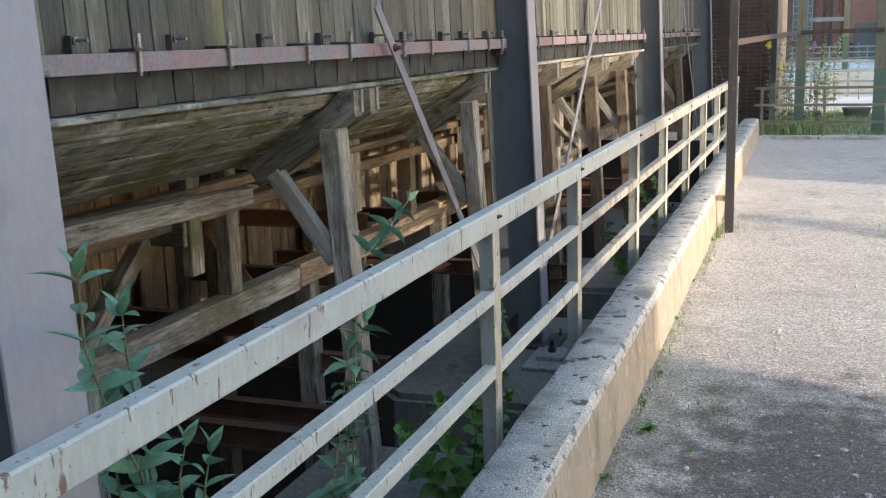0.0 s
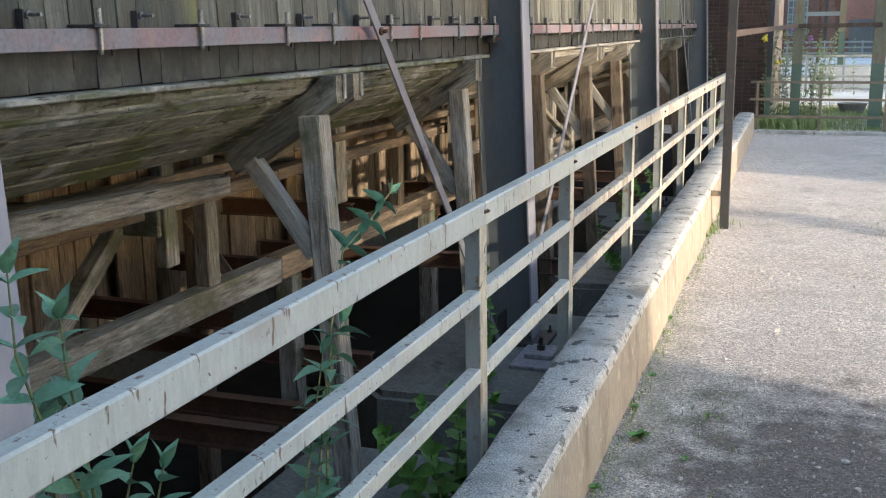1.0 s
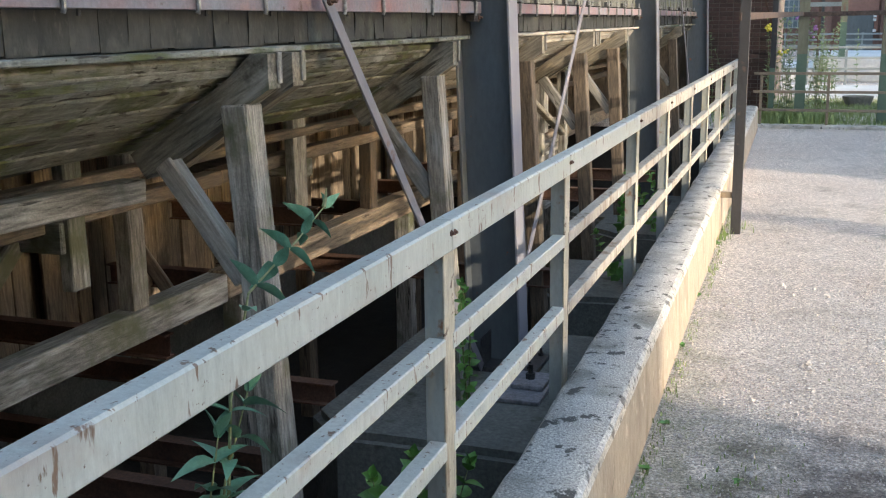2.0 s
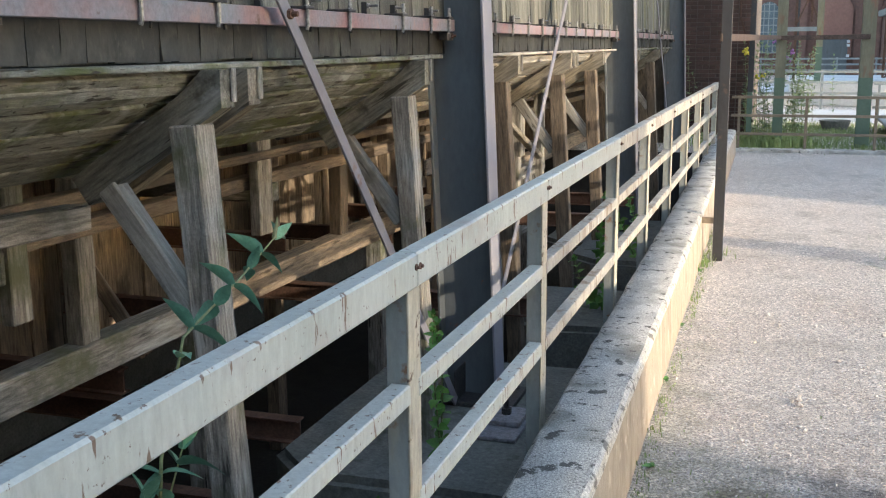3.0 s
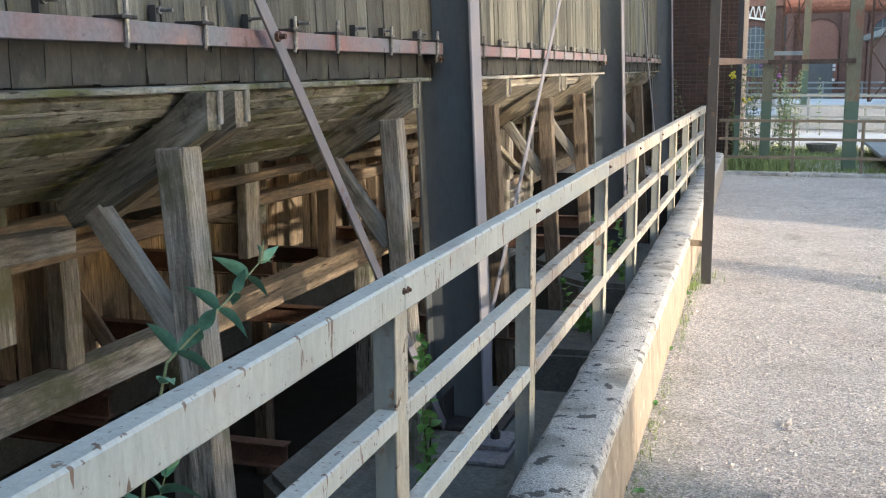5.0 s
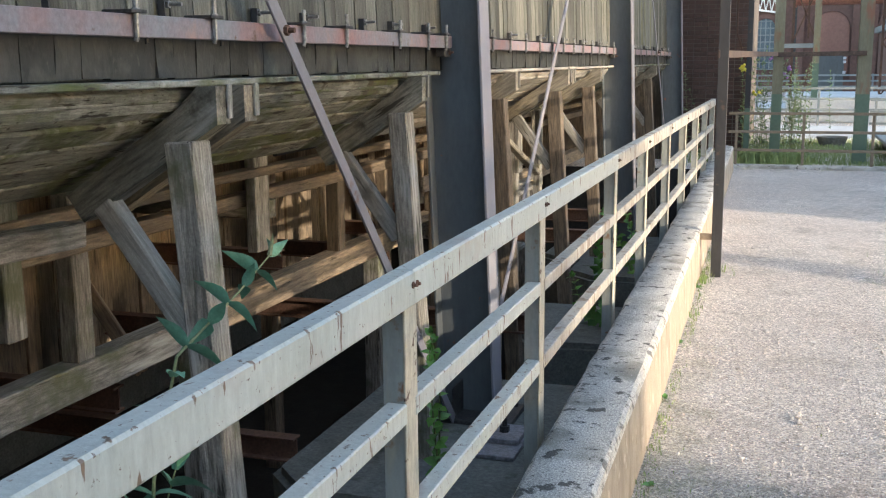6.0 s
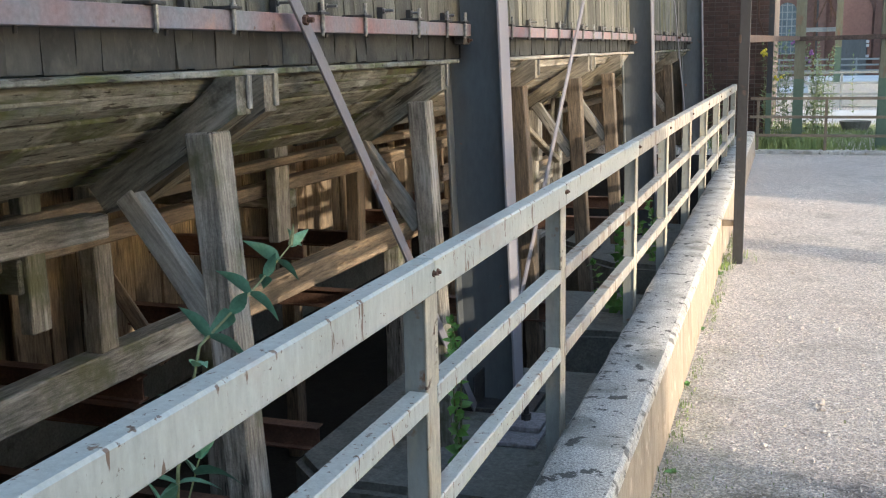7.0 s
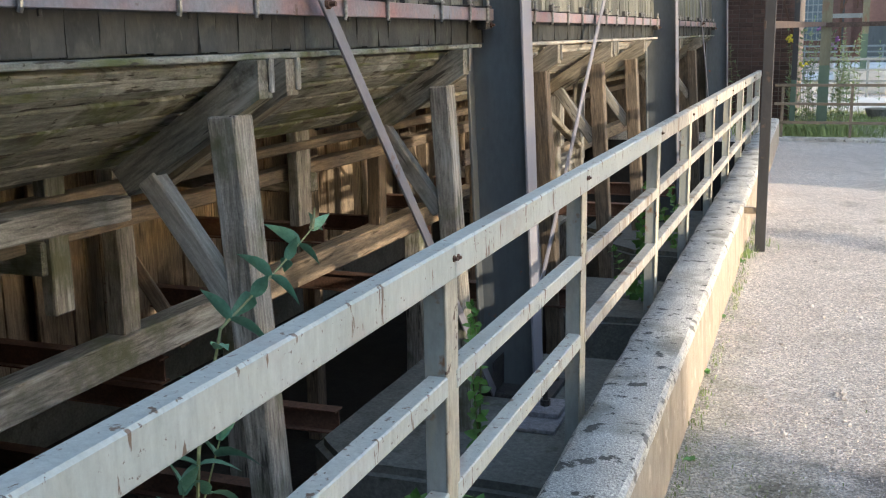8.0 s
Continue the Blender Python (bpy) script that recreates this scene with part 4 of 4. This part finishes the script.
for a, b in (((0, 0, 0.86), (1.84, 0, 0.71)), ((0, 0, 0.18), (1.84, 0, -0.11))):
    bar("chord", a, b, 0.10, 0.10, white_steel, truss, bevel=0)
    bar("wall_tie", a, Vector(a) + Vector((0, 0.3, 0)), 0.08, 0.08, white_steel, truss, bevel=0)
for k in range(6):
    x = 0.3 * k
    bar("lattice_bar", (x, 0, 0.18 - x * 0.16), (x + 0.15, 0, 0.84 - x * 0.08), 0.055, 0.055, white_steel, truss, bevel=0)
    bar("lattice_bar", (x + 0.15, 0, 0.84 - x * 0.08), (x + 0.3, 0, 0.14 - x * 0.16), 0.055, 0.055, white_steel, truss, bevel=0)

# unseen buildings, added to close the yard and shade it from the low sun


def shed(x0, x1, y0, y1, h, label):
    th = thing("unseen_building", label, "building", "buildings round the yard", at=(x0, y0, 0))
    part("wall", boxes((0, x1 - x0, 0, y1 - y0, 0, h)), far_brick, th)
    part("roof", boxes((-0.3, x1 - x0 + 0.3, -0.3, y1 - y0 + 0.3, h, h + 0.25)), grey_metal, th)


shed(9.0, 15, -14.0, -1.0, 8.2, "unseen brick building added to shade the near yard")
shed(12.5, 18, 7.8, 16.5, 6.8, "unseen small brick building added to shade part of the yard")
shed(12.5, 18, 26.0, 57.5, 7.5, "unseen long brick building added to shade the far hall")
shed(-14, 10, -24.0, -19.0, 8.0, "unseen plain brick building added behind the yard")
# unseen box on legs, added to keep sun off the first bay's cladding
shelf = thing("raised_shade_block", "unseen raised block added to shade the upper cladding", "conveyor", at=(9.0, -0.6, 0))
part("tunnel", boxes((0, 3, 0, 3.0, 4.4, 7.5)), far_brick, shelf)
for x in (0.2, 2.6):
    part("leg", boxes((x, x + 0.2, 0.3, 0.5, 0, 4.4)), black_iron, shelf)
# unseen pipes, placed so that two shadow bands cross the gravel
bridge = thing("pipe_bridge", "unseen pair of pipes on posts added to cast shadow bands on the gravel", "pipe", at=(5.9, 7.3, 0))
for z in (1.78, 2.02):
    part("pipe", tube(bmesh.new(), [(-0.4, 0.24, z), (5.0, -2.9, z)], 0.085, 8), pipe_mat, bridge)
for x in (0.2, 4.6):
    part("post", boxes((x - 0.05, x + 0.05, -x * 0.58 - 0.05, -x * 0.58 + 0.05, 0, 2.1)), black_iron, bridge)

# ---- plants ----


def leaf_mesh(name, n, w, material, droop=0.25, seg=5):
    bm = bmesh.new()
    rows = []
    for i in range(seg + 1):
        f = i / seg
        half = w * (math.sin(math.pi * min(f * 0.93 + 0.07, 1.0) ** 0.75)) * 0.5 + 0.0006
        z = -droop * n * f * f
        rows.append([bm.verts.new((s * half, n * f, z + abs(s) * half * 0.35)) for s in (-1, 0, 1)])
    for a, b in zip(rows, rows[1:]):
        for k in (0, 1):
            f = bm.faces.new((a[k], a[k + 1], b[k + 1], b[k]))
            f.smooth = True
    me = mesh_of(name, bm, material)
    return me


long_leaf = [leaf_mesh("leaf", 0.13, 0.056, leaf_mat, d) for d in (0.15, 0.35, 0.6)]
round_leaf = [leaf_mesh("leaf", 0.075, 0.055, leaf_light, d) for d in (0.1, 0.3)]


def shrub(label, stems, leaves, size=1.0, seed=1, group="shrubs in the pit", step=0.115, spike=False):
    """A leafy plant: each stem carries leaf pairs, crosswise from node to node."""
    r = random.Random(seed)
    base = Vector(stems[0][0])
    th = thing("shrub", label, "shrub", group, at=base)
    for pts in stems:
        pts = [Vector(p) - base for p in pts]
        part("stem", tube(bmesh.new(), pts, [0.006 - 0.004 * i / (len(pts) - 1) for i in range(len(pts))], 6), stem_mat, th)
        total = sum((b - a).length for a, b in zip(pts, pts[1:]))
        s, turn = 0.35 * step, r.uniform(0, 3)
        while s < total:
            left, a, b = s, pts[0], pts[1]
            for a, b in zip(pts, pts[1:]):
                if left <= (b - a).length:
                    break
                left -= (b - a).length
            p, way = a + (b - a).normalized() * left, (b - a).normalized()
            f = s / total
            if p.z + base.z > -0.45:
                for k in (0, 1):
                    ob = new("leaf", leaves[r.randrange(len(leaves))])
                    ob.parent = th
                    m = along((0, 0, 0), way).to_3x3() @ Euler((0, 0, turn + k * math.pi + r.uniform(-0.25, 0.25))).to_matrix() @ Euler((r.uniform(0.25, 0.7), r.uniform(-0.3, 0.3), 0)).to_matrix()
                    sc = size * (1.05 - 0.45 * f) * r.uniform(0.75, 1.15)
                    ob.matrix_local = Matrix.Translation(p) @ m.to_4x4() @ Matrix.Scale(sc, 4)
            s += step * r.uniform(0.8, 1.2) * (1.1 - 0.4 * f)
            turn += math.pi / 2
        for k in range(3):
            ob = new("leaf", leaves[0])
            ob.parent = th
            m = along((0, 0, 0), (pts[-1] - pts[-2]).normalized()).to_3x3() @ Euler((0, 0, k * 2.1)).to_matrix() @ Euler((1.15, 0, 0)).to_matrix()
            ob.matrix_local = Matrix.Translation(pts[-1]) @ m.to_4x4() @ Matrix.Scale(size * 0.5, 4)
        if spike:
            bm = tube(bmesh.new(), [pts[-1], pts[-1] + Vector((0.0, 0.016, 0.03)), pts[-1] + Vector((0, 0.022, 0.052))], [0.007, 0.005, 0.001], 6)
            part("flower_spike", bm, stem_mat, th)
    return th


shrub("tall green shrub growing up out of the pit", [
    [(-1.16, 0.50, PIT), (-1.17, 0.52, 0.3), (-1.16, 0.44, 0.85), (-1.16, 0.33, 1.08), (-1.16, 0.285, 1.22), (-1.15, 0.275, 1.39)],
    [(-1.18, 0.52, PIT), (-1.19, 0.55, 0.5), (-1.16, 0.46, 0.95), (-1.14, 0.40, 1.17), (-1.13, 0.385, 1.27)],
    [(-1.15, 0.52, PIT), (-1.14, 0.58, 0.5), (-1.13, 0.55, 0.80), (-1.12, 0.57, 0.88)],
    [(-1.2, 0.5, PIT), (-1.22, 0.45, 0.5), (-1.22, 0.42, 0.9), (-1.2, 0.45, 1.05)], [(-1.18, 0.56, PIT), (-1.15, 0.62, 0.5), (-1.13, 0.66, 0.74), (-1.12, 0.68, 0.82)]], long_leaf, 1.2, 3, step=0.085)
shrub("slender green shrub leaning out of the pit behind the rail", [
    [(-1.22, 1.70, BASE), (-1.21, 1.72, 0.4), (-1.20, 1.77, 0.86), (-1.20, 1.88, 1.095), (-1.20, 2.15, 1.175), (-1.20, 2.315, 1.235)]], long_leaf, 0.98, 8, spike=True)
shrub("slender green shrub beside the pit footing", [
    [(-1.24, 1.66, BASE), (-1.22, 1.64, 0.25), (-1.21, 1.74, 0.66), (-1.20, 1.850, 0.852)], [(-1.24, 1.68, BASE), (-1.24, 1.60, 0.3), (-1.22, 1.68, 0.62), (-1.21, 1.72, 0.78)]], long_leaf, 1.3, 12, step=0.095)
shrub("low bush with round bright green leaves on the footing", [
    [(-1.2, 2.9, BASE), (-1.22, 2.75, 0.0), (-1.2, 2.60, 0.28)], [(-1.2, 2.95, BASE), (-1.15, 2.95, 0.0), (-1.14, 2.82, 0.27)], [(-1.2, 2.9, BASE), (-1.1, 3.1, -0.1), (-1.05, 3.15, 0.12)],
    [(-1.22, 2.85, BASE), (-1.32, 2.7, -0.1), (-1.33, 2.48, 0.18)], [(-1.2, 2.9, BASE), (-1.2, 3.25, -0.15), (-1.2, 3.35, 0.05)]], round_leaf, 1.6, 21, step=0.065)
shrub("small weed with round leaves at the column foot", [
    [(-1.62, 4.9, BASE), (-1.55, 4.6, 0.05), (-1.5, 4.42, 0.40)], [(-1.62, 4.9, BASE), (-1.56, 4.75, 0.1), (-1.52, 4.5, 0.46)]], round_leaf, 0.95, 31, step=0.08)
shrub("climbing weed with small leaves on the pit wall", [
    [(-1.35, 8.3, -0.4), (-1.42, 7.9, -0.2), (-1.5, 7.9, 0.05)], [(-1.35, 8.5, -0.4), (-1.4, 8.6, -0.1), (-1.5, 9.1, 0.15)], [(-1.3, 8.2, -0.4), (-1.25, 8.0, -0.25), (-1.2, 7.7, -0.1)]], round_leaf, 1.4, 41, step=0.07)
shrub("climbing weed with small leaves in the far pit", [
    [(-1.3, 9.9, -0.3), (-1.4, 9.6, 0.1), (-1.5, 9.4, 0.35)], [(-1.3, 10.2, -0.3), (-1.35, 10.1, 0.1), (-1.4, 10.0, 0.3)]], round_leaf, 1.3, 43, step=0.07)

# rosette weeds and tufts on the gravel


def rosette(x, y, n, size, seed):
    r = random.Random(seed)
    th = thing("rosette_weed", "small bright green weed rosette growing in the gravel", "weed", "weeds in the gravel", at=(x, y, 0.0))
    for k in range(n):
        ob = new("leaf", round_leaf[k % 2])
        ob.parent = th
        ob.matrix_local = Matrix.Translation((0, 0, 0.012)) @ Euler((r.uniform(0.2, 0.8), r.uniform(-0.3, 0.3), k * 2.4 + r.uniform(-0.3, 0.3))).to_matrix().to_4x4() @ Matrix.Scale(size * r.uniform(0.7, 1.2), 4)


for i, (x, y, n, size) in enumerate(((-0.37, 3.18, 11, 0.85), (-0.14, 3.0, 6, 0.4), (-0.45, 3.55, 7, 0.45), (-0.44, 4.05, 7, 0.45), (-0.10, 3.55, 5, 0.35), (-0.50, 5.2, 6, 0.4), (-0.56, 7.9, 9, 0.7), (-0.45, 2.6, 7, 0.5), (-0.53, 6.3, 5, 0.5))):
    rosette(x, y, n, size, i)


def blades(name, label, spots, material, seed, h=0.05, w=0.004):
    """Grass blades scattered round spots of (x, y, spread x, spread y, count, height factor)."""
    r = random.Random(seed)
    vs, fs = [], []
    for cx, cy, sx, sy, n, k in spots:
        for _ in range(n):
            x, y = cx + r.gauss(0, sx), cy + r.gauss(0, sy)
            a, hh, ln = r.uniform(0, math.tau), h * k * r.uniform(0.4, 1.2), r.uniform(0.1, 0.7)
            dx, dy, ww = math.cos(a), math.sin(a), w * (0.6 + 0.4 * k) * r.uniform(0.7, 1.3)
            i = len(vs)
            vs += [(x - dy * ww, y + dx * ww, -0.005), (x + dy * ww, y - dx * ww, -0.005), (x + dx * hh * ln * 0.4 + dy * ww * 0.7, y + dy * hh * ln * 0.4 - dx * ww * 0.7, hh * 0.65),
                   (x + dx * hh * ln * 0.4 - dy * ww * 0.7, y + dy * hh * ln * 0.4 + dx * ww * 0.7, hh * 0.65), (x + dx * hh * ln, y + dy * hh * ln, hh)]
            fs += [(i, i + 1, i + 2, i + 3), (i + 3, i + 2, i + 4)]
    me = bpy.data.meshes.new(name)
    me.from_pydata(vs, [], fs)
    me.materials.append(material)
    tagged(new(name, me), label, "grass", kind="stuff")


edge = [(parapet_x(y) + 0.05, y, 0.022, 0.09, 26, random.Random(int(y * 50)).uniform(0.15, 0.7)) for y in [2.2 + 0.23 * i for i in range(34)]]
blades("grass_tufts", "short green grass tufts along the foot of the parapet", edge + [(-0.15, 3.85, 0.16, 0.3, 90, 0.4), (0.0, 3.2, 0.12, 0.3, 60, 0.4), (-0.60, 8.3, 0.05, 0.25, 160, 1.5), (-0.42, 8.6, 0.04, 0.1, 50, 1.0)], grass_mat, 5)
blades("turf", "patch of short turf beside the gravel", [(2.3, 8.8, 0.5, 0.45, 2500, 1.0)], grass_mat, 6)
blades("rough_grass", "rough grass behind the yard fence", [(0.5, 20.3, 1.3, 1.0, 6500, 1.7), (-0.4, 18.3, 0.4, 0.3, 2400, 4.0), (0.8, 22.3, 1.2, 0.8, 3000, 1.9), (1.4, 18.2, 0.6, 0.25, 900, 1.7)], grass_mat, 7, 0.05, 0.004)

# tall flowering weeds behind the fence
pale_mat = mat("pale_weed_green", (0.13, 0.20, 0.085), (0.21, 0.28, 0.14), 6, rough=0.6, bump=0.2, vary=0.35, fine=0.15)
pale_leaf = [leaf_mesh("leaf", 0.085, 0.026, pale_mat, d) for d in (0.1, 0.35)]


def weeds(label, x, y, n, h, seed, flower=None, leaf=None, spread=0.25, s=2.0):
    r = random.Random(seed)
    stems = []
    for _ in range(n):
        px, py, hh = x + r.gauss(0, spread), y + r.gauss(0, spread), h * r.uniform(0.6, 1.0)
        stems.append([(px, py, 0), (px + r.gauss(0, 0.05), py, hh * 0.5), (px + r.gauss(0, 0.1), py + r.gauss(0, 0.1), hh)])
    th = shrub(label, stems, leaf or pale_leaf, s, seed, "weeds behind the fence", 0.13)
    if flower:
        base = th.location
        for st in stems[:flower[1]]:
            bm = bmesh.new()
            for _ in range(9):
                bmesh.ops.create_icosphere(bm, subdivisions=1, radius=0.03, matrix=Matrix.Translation(Vector(st[-1]) - base + Vector((r.gauss(0, 0.045), r.gauss(0, 0.04), r.gauss(0, 0.05)))))
            part("flower_head", bm, flower[0], th)


yellow = mat("yellow_petals", (0.75, 0.62, 0.05), (0.85, 0.75, 0.12), 20, rough=0.6, bump=0, vary=0.1)
purple = mat("purple_petals", (0.30, 0.12, 0.36), (0.42, 0.20, 0.46), 20, rough=0.6, bump=0, vary=0.1)
weeds("tall green weeds with yellow flower heads", -0.38, 19.6, 16, 1.75, 51, (yellow, 2), s=1.6)
weeds("tall green weeds with purple flower spikes", -0.30, 20.6, 14, 1.95, 52, (purple, 2), s=1.6)
weeds("pale feathery weeds beside the green column", 0.15, 20.2, 16, 1.25, 53, None, None, 0.25, 1.5)
weeds("dark green bush before the far platform", 0.35, 27.0, 16, 1.7, 54, None, None, 0.28, 1.9)
weeds("green creeper beside the last steel column", -1.72, 19.3, 12, 1.75, 55, None, None, 0.15, 1.8)
weeds("green weeds spreading from the yard corner", 2.2, 16.6, 9, 0.45, 56, None, round_leaf, 0.2, 2.0)


def tree(x, y, h, crown, seed, label):
    r = random.Random(seed)
    th = thing("tree", label, "tree", at=(x, y, 0))
    bark = wood_grey
    bm = tube(bmesh.new(), [(0, 0, 0), (0.1, 0, h * 0.35), (0.0, 0.1, h * 0.7), (-0.1, 0.1, h)], [0.22, 0.17, 0.11, 0.04], 8)
    part("trunk", bm, bark, th)
    vs, fs = [], []
    for k in range(7):
        a, el = k * 0.9 + r.uniform(-0.2, 0.2), r.uniform(0.1, 0.6)
        p0 = Vector((0, 0.05, h * (0.45 + 0.07 * k)))
        p1 = p0 + Vector((math.cos(a), math.sin(a), el)) * crown * r.uniform(0.7, 1.0)
        part("limb", tube(bmesh.new(), [p0, (p0 + p1) / 2 + Vector((0, 0, 0.15)), p1], [0.07, 0.045, 0.015], 6), bark, th)
        for _ in range(260):
            c = p0.lerp(p1, r.uniform(0.3, 1.08)) + Vector((r.gauss(0, 0.4), r.gauss(0, 0.4), r.gauss(0, 0.35)))
            q = Euler((r.uniform(0, 6), r.uniform(0, 6), r.uniform(0, 6))).to_matrix()
            i, s = len(vs), r.uniform(0.05, 0.1)
            vs += [c + q @ Vector(v) * s for v in ((0, -1, 0), (0.55, 0, 0.1), (0, 1.1, 0), (-0.55, 0, 0.1))]
            fs.append((i, i + 1, i + 2, i + 3))
    me = bpy.data.meshes.new("crown")
    me.from_pydata([tuple(v) for v in vs], [], fs)
    me.materials.append(leaf_light)
    part("crown", me, None, th)


tree(5.6, 30.0, 6.5, 2.6, 61, "leafy tree overhanging the far yard")

# ---- brick house behind the bins ----
house = thing("brick_house", "dark red brick house standing behind the bin house", "building", at=(-0.62, 20.0, 0))
part("wall", boxes((-6.0, 0.0, 0.0, 6.0, 0, 9.0)), mortar_mat, house, "sooty mortar and brickwork")
part("roof", boxes((-6.3, 0.3, -0.3, 6.3, 9.0, 9.3)), grey_metal, house)


def brick_mesh(w):
    bm = boxes((0, w, -0.014, 0.02, 0, 0.066), bevel=0.005)
    return mesh_of("brick", bm, brick_mat)


stretcher, header = brick_mesh(0.236), brick_mesh(0.112)
rnd = random.Random(77)
vs, fs = [], []
row, z = 0, 0.02
while z < 4.6:
    w, me = (0.236, stretcher) if row % 2 else (0.112, header)
    x = -0.001 - w
    near = 0.9 < z < 2.55
    while x > -2.4:
        if near and x > -1.35:
            ob = new("brick", me)
            ob.parent = house
            ob.location = (x, rnd.uniform(-0.004, 0.004), z)
        else:
            i, dy = len(vs), rnd.uniform(-0.004, 0.004)
            vs += [(x + a, b + dy, z + c) for a in (0.003, w - 0.003) for b in (-0.014, 0.02) for c in (0.0, 0.066)]
            fs += [tuple(i + k for k in f) for f in ((0, 4, 5, 1), (0, 1, 3, 2), (4, 6, 7, 5), (1, 5, 7, 3), (0, 2, 6, 4))]
        x -= w + 0.011
    z += 0.077
    row += 1
me = bpy.data.meshes.new("brickwork")
me.from_pydata(vs, [], fs)
me.materials.append(brick_mat)
tagged(part("brickwork", me, None, house), kind="stuff")

# ---- loose gravel ----
rnd = random.Random(98)
for k in range(26):
    bm = bmesh.new()
    bmesh.ops.create_icosphere(bm, subdivisions=1, radius=rnd.uniform(0.008, 0.02))
    for v in bm.verts:
        v.co = Vector((v.co.x * 1.3, v.co.y, v.co.z * 0.6)) * rnd.uniform(0.75, 1.15)
    st = new("stone", mesh_of("stone", bm, stone_mat))
    st.location = (rnd.gauss(0.45, 0.28), rnd.gauss(3.2, 0.45), 0.008)
    st.rotation_euler = (0, 0, rnd.uniform(0, 6))
    tagged(st, "small pale stone lying on the damp cinders", "stone", "loose stones on the cinders")

vs, fs = [], []
rnd = random.Random(99)
for _ in range(32000):
    y = 1.4 + 8.6 * rnd.random() ** 1.5
    x = rnd.uniform(parapet_x(y) + 0.03, 0.2 + 0.28 * y)
    if ((x - 0.65) / 1.05) ** 2 + ((y - 2.6) / 1.15) ** 2 < 0.9 and rnd.random() < 0.75:
        continue
    s = 0.0036 * math.exp(rnd.gauss(0, 0.5))
    z = 0.018 * noise.noise(Vector((x * 1.3, y * 1.3, 0))) + 0.008 * noise.noise(Vector((x * 5, y * 5, 3)))
    q = Euler((rnd.uniform(0, 6), rnd.uniform(0, 6), rnd.uniform(0, 6))).to_matrix()
    i = len(vs)
    for v in ((1, 0, 0), (-1, 0.2, 0), (0, 0.9, 0.1), (0.1, -0.8, 0), (0, 0, 0.7), (0, 0.1, -0.7)):
        p = q @ (Vector(v) * s * rnd.uniform(0.8, 1.3))
        vs.append((x + p.x, y + p.y, z + p.z * 0.8 + s * 0.3))
    fs += [tuple(i + k for k in f) for f in ((0, 2, 4), (2, 1, 4), (1, 3, 4), (3, 0, 4), (2, 0, 5), (1, 2, 5), (3, 1, 5), (0, 3, 5))]
me = bpy.data.meshes.new("gravel")
me.from_pydata(vs, [], fs)
me.materials.append(stone_mat)
tagged(new("gravel", me), "loose pale gravel stones scattered on the yard", "gravel", kind="stuff")
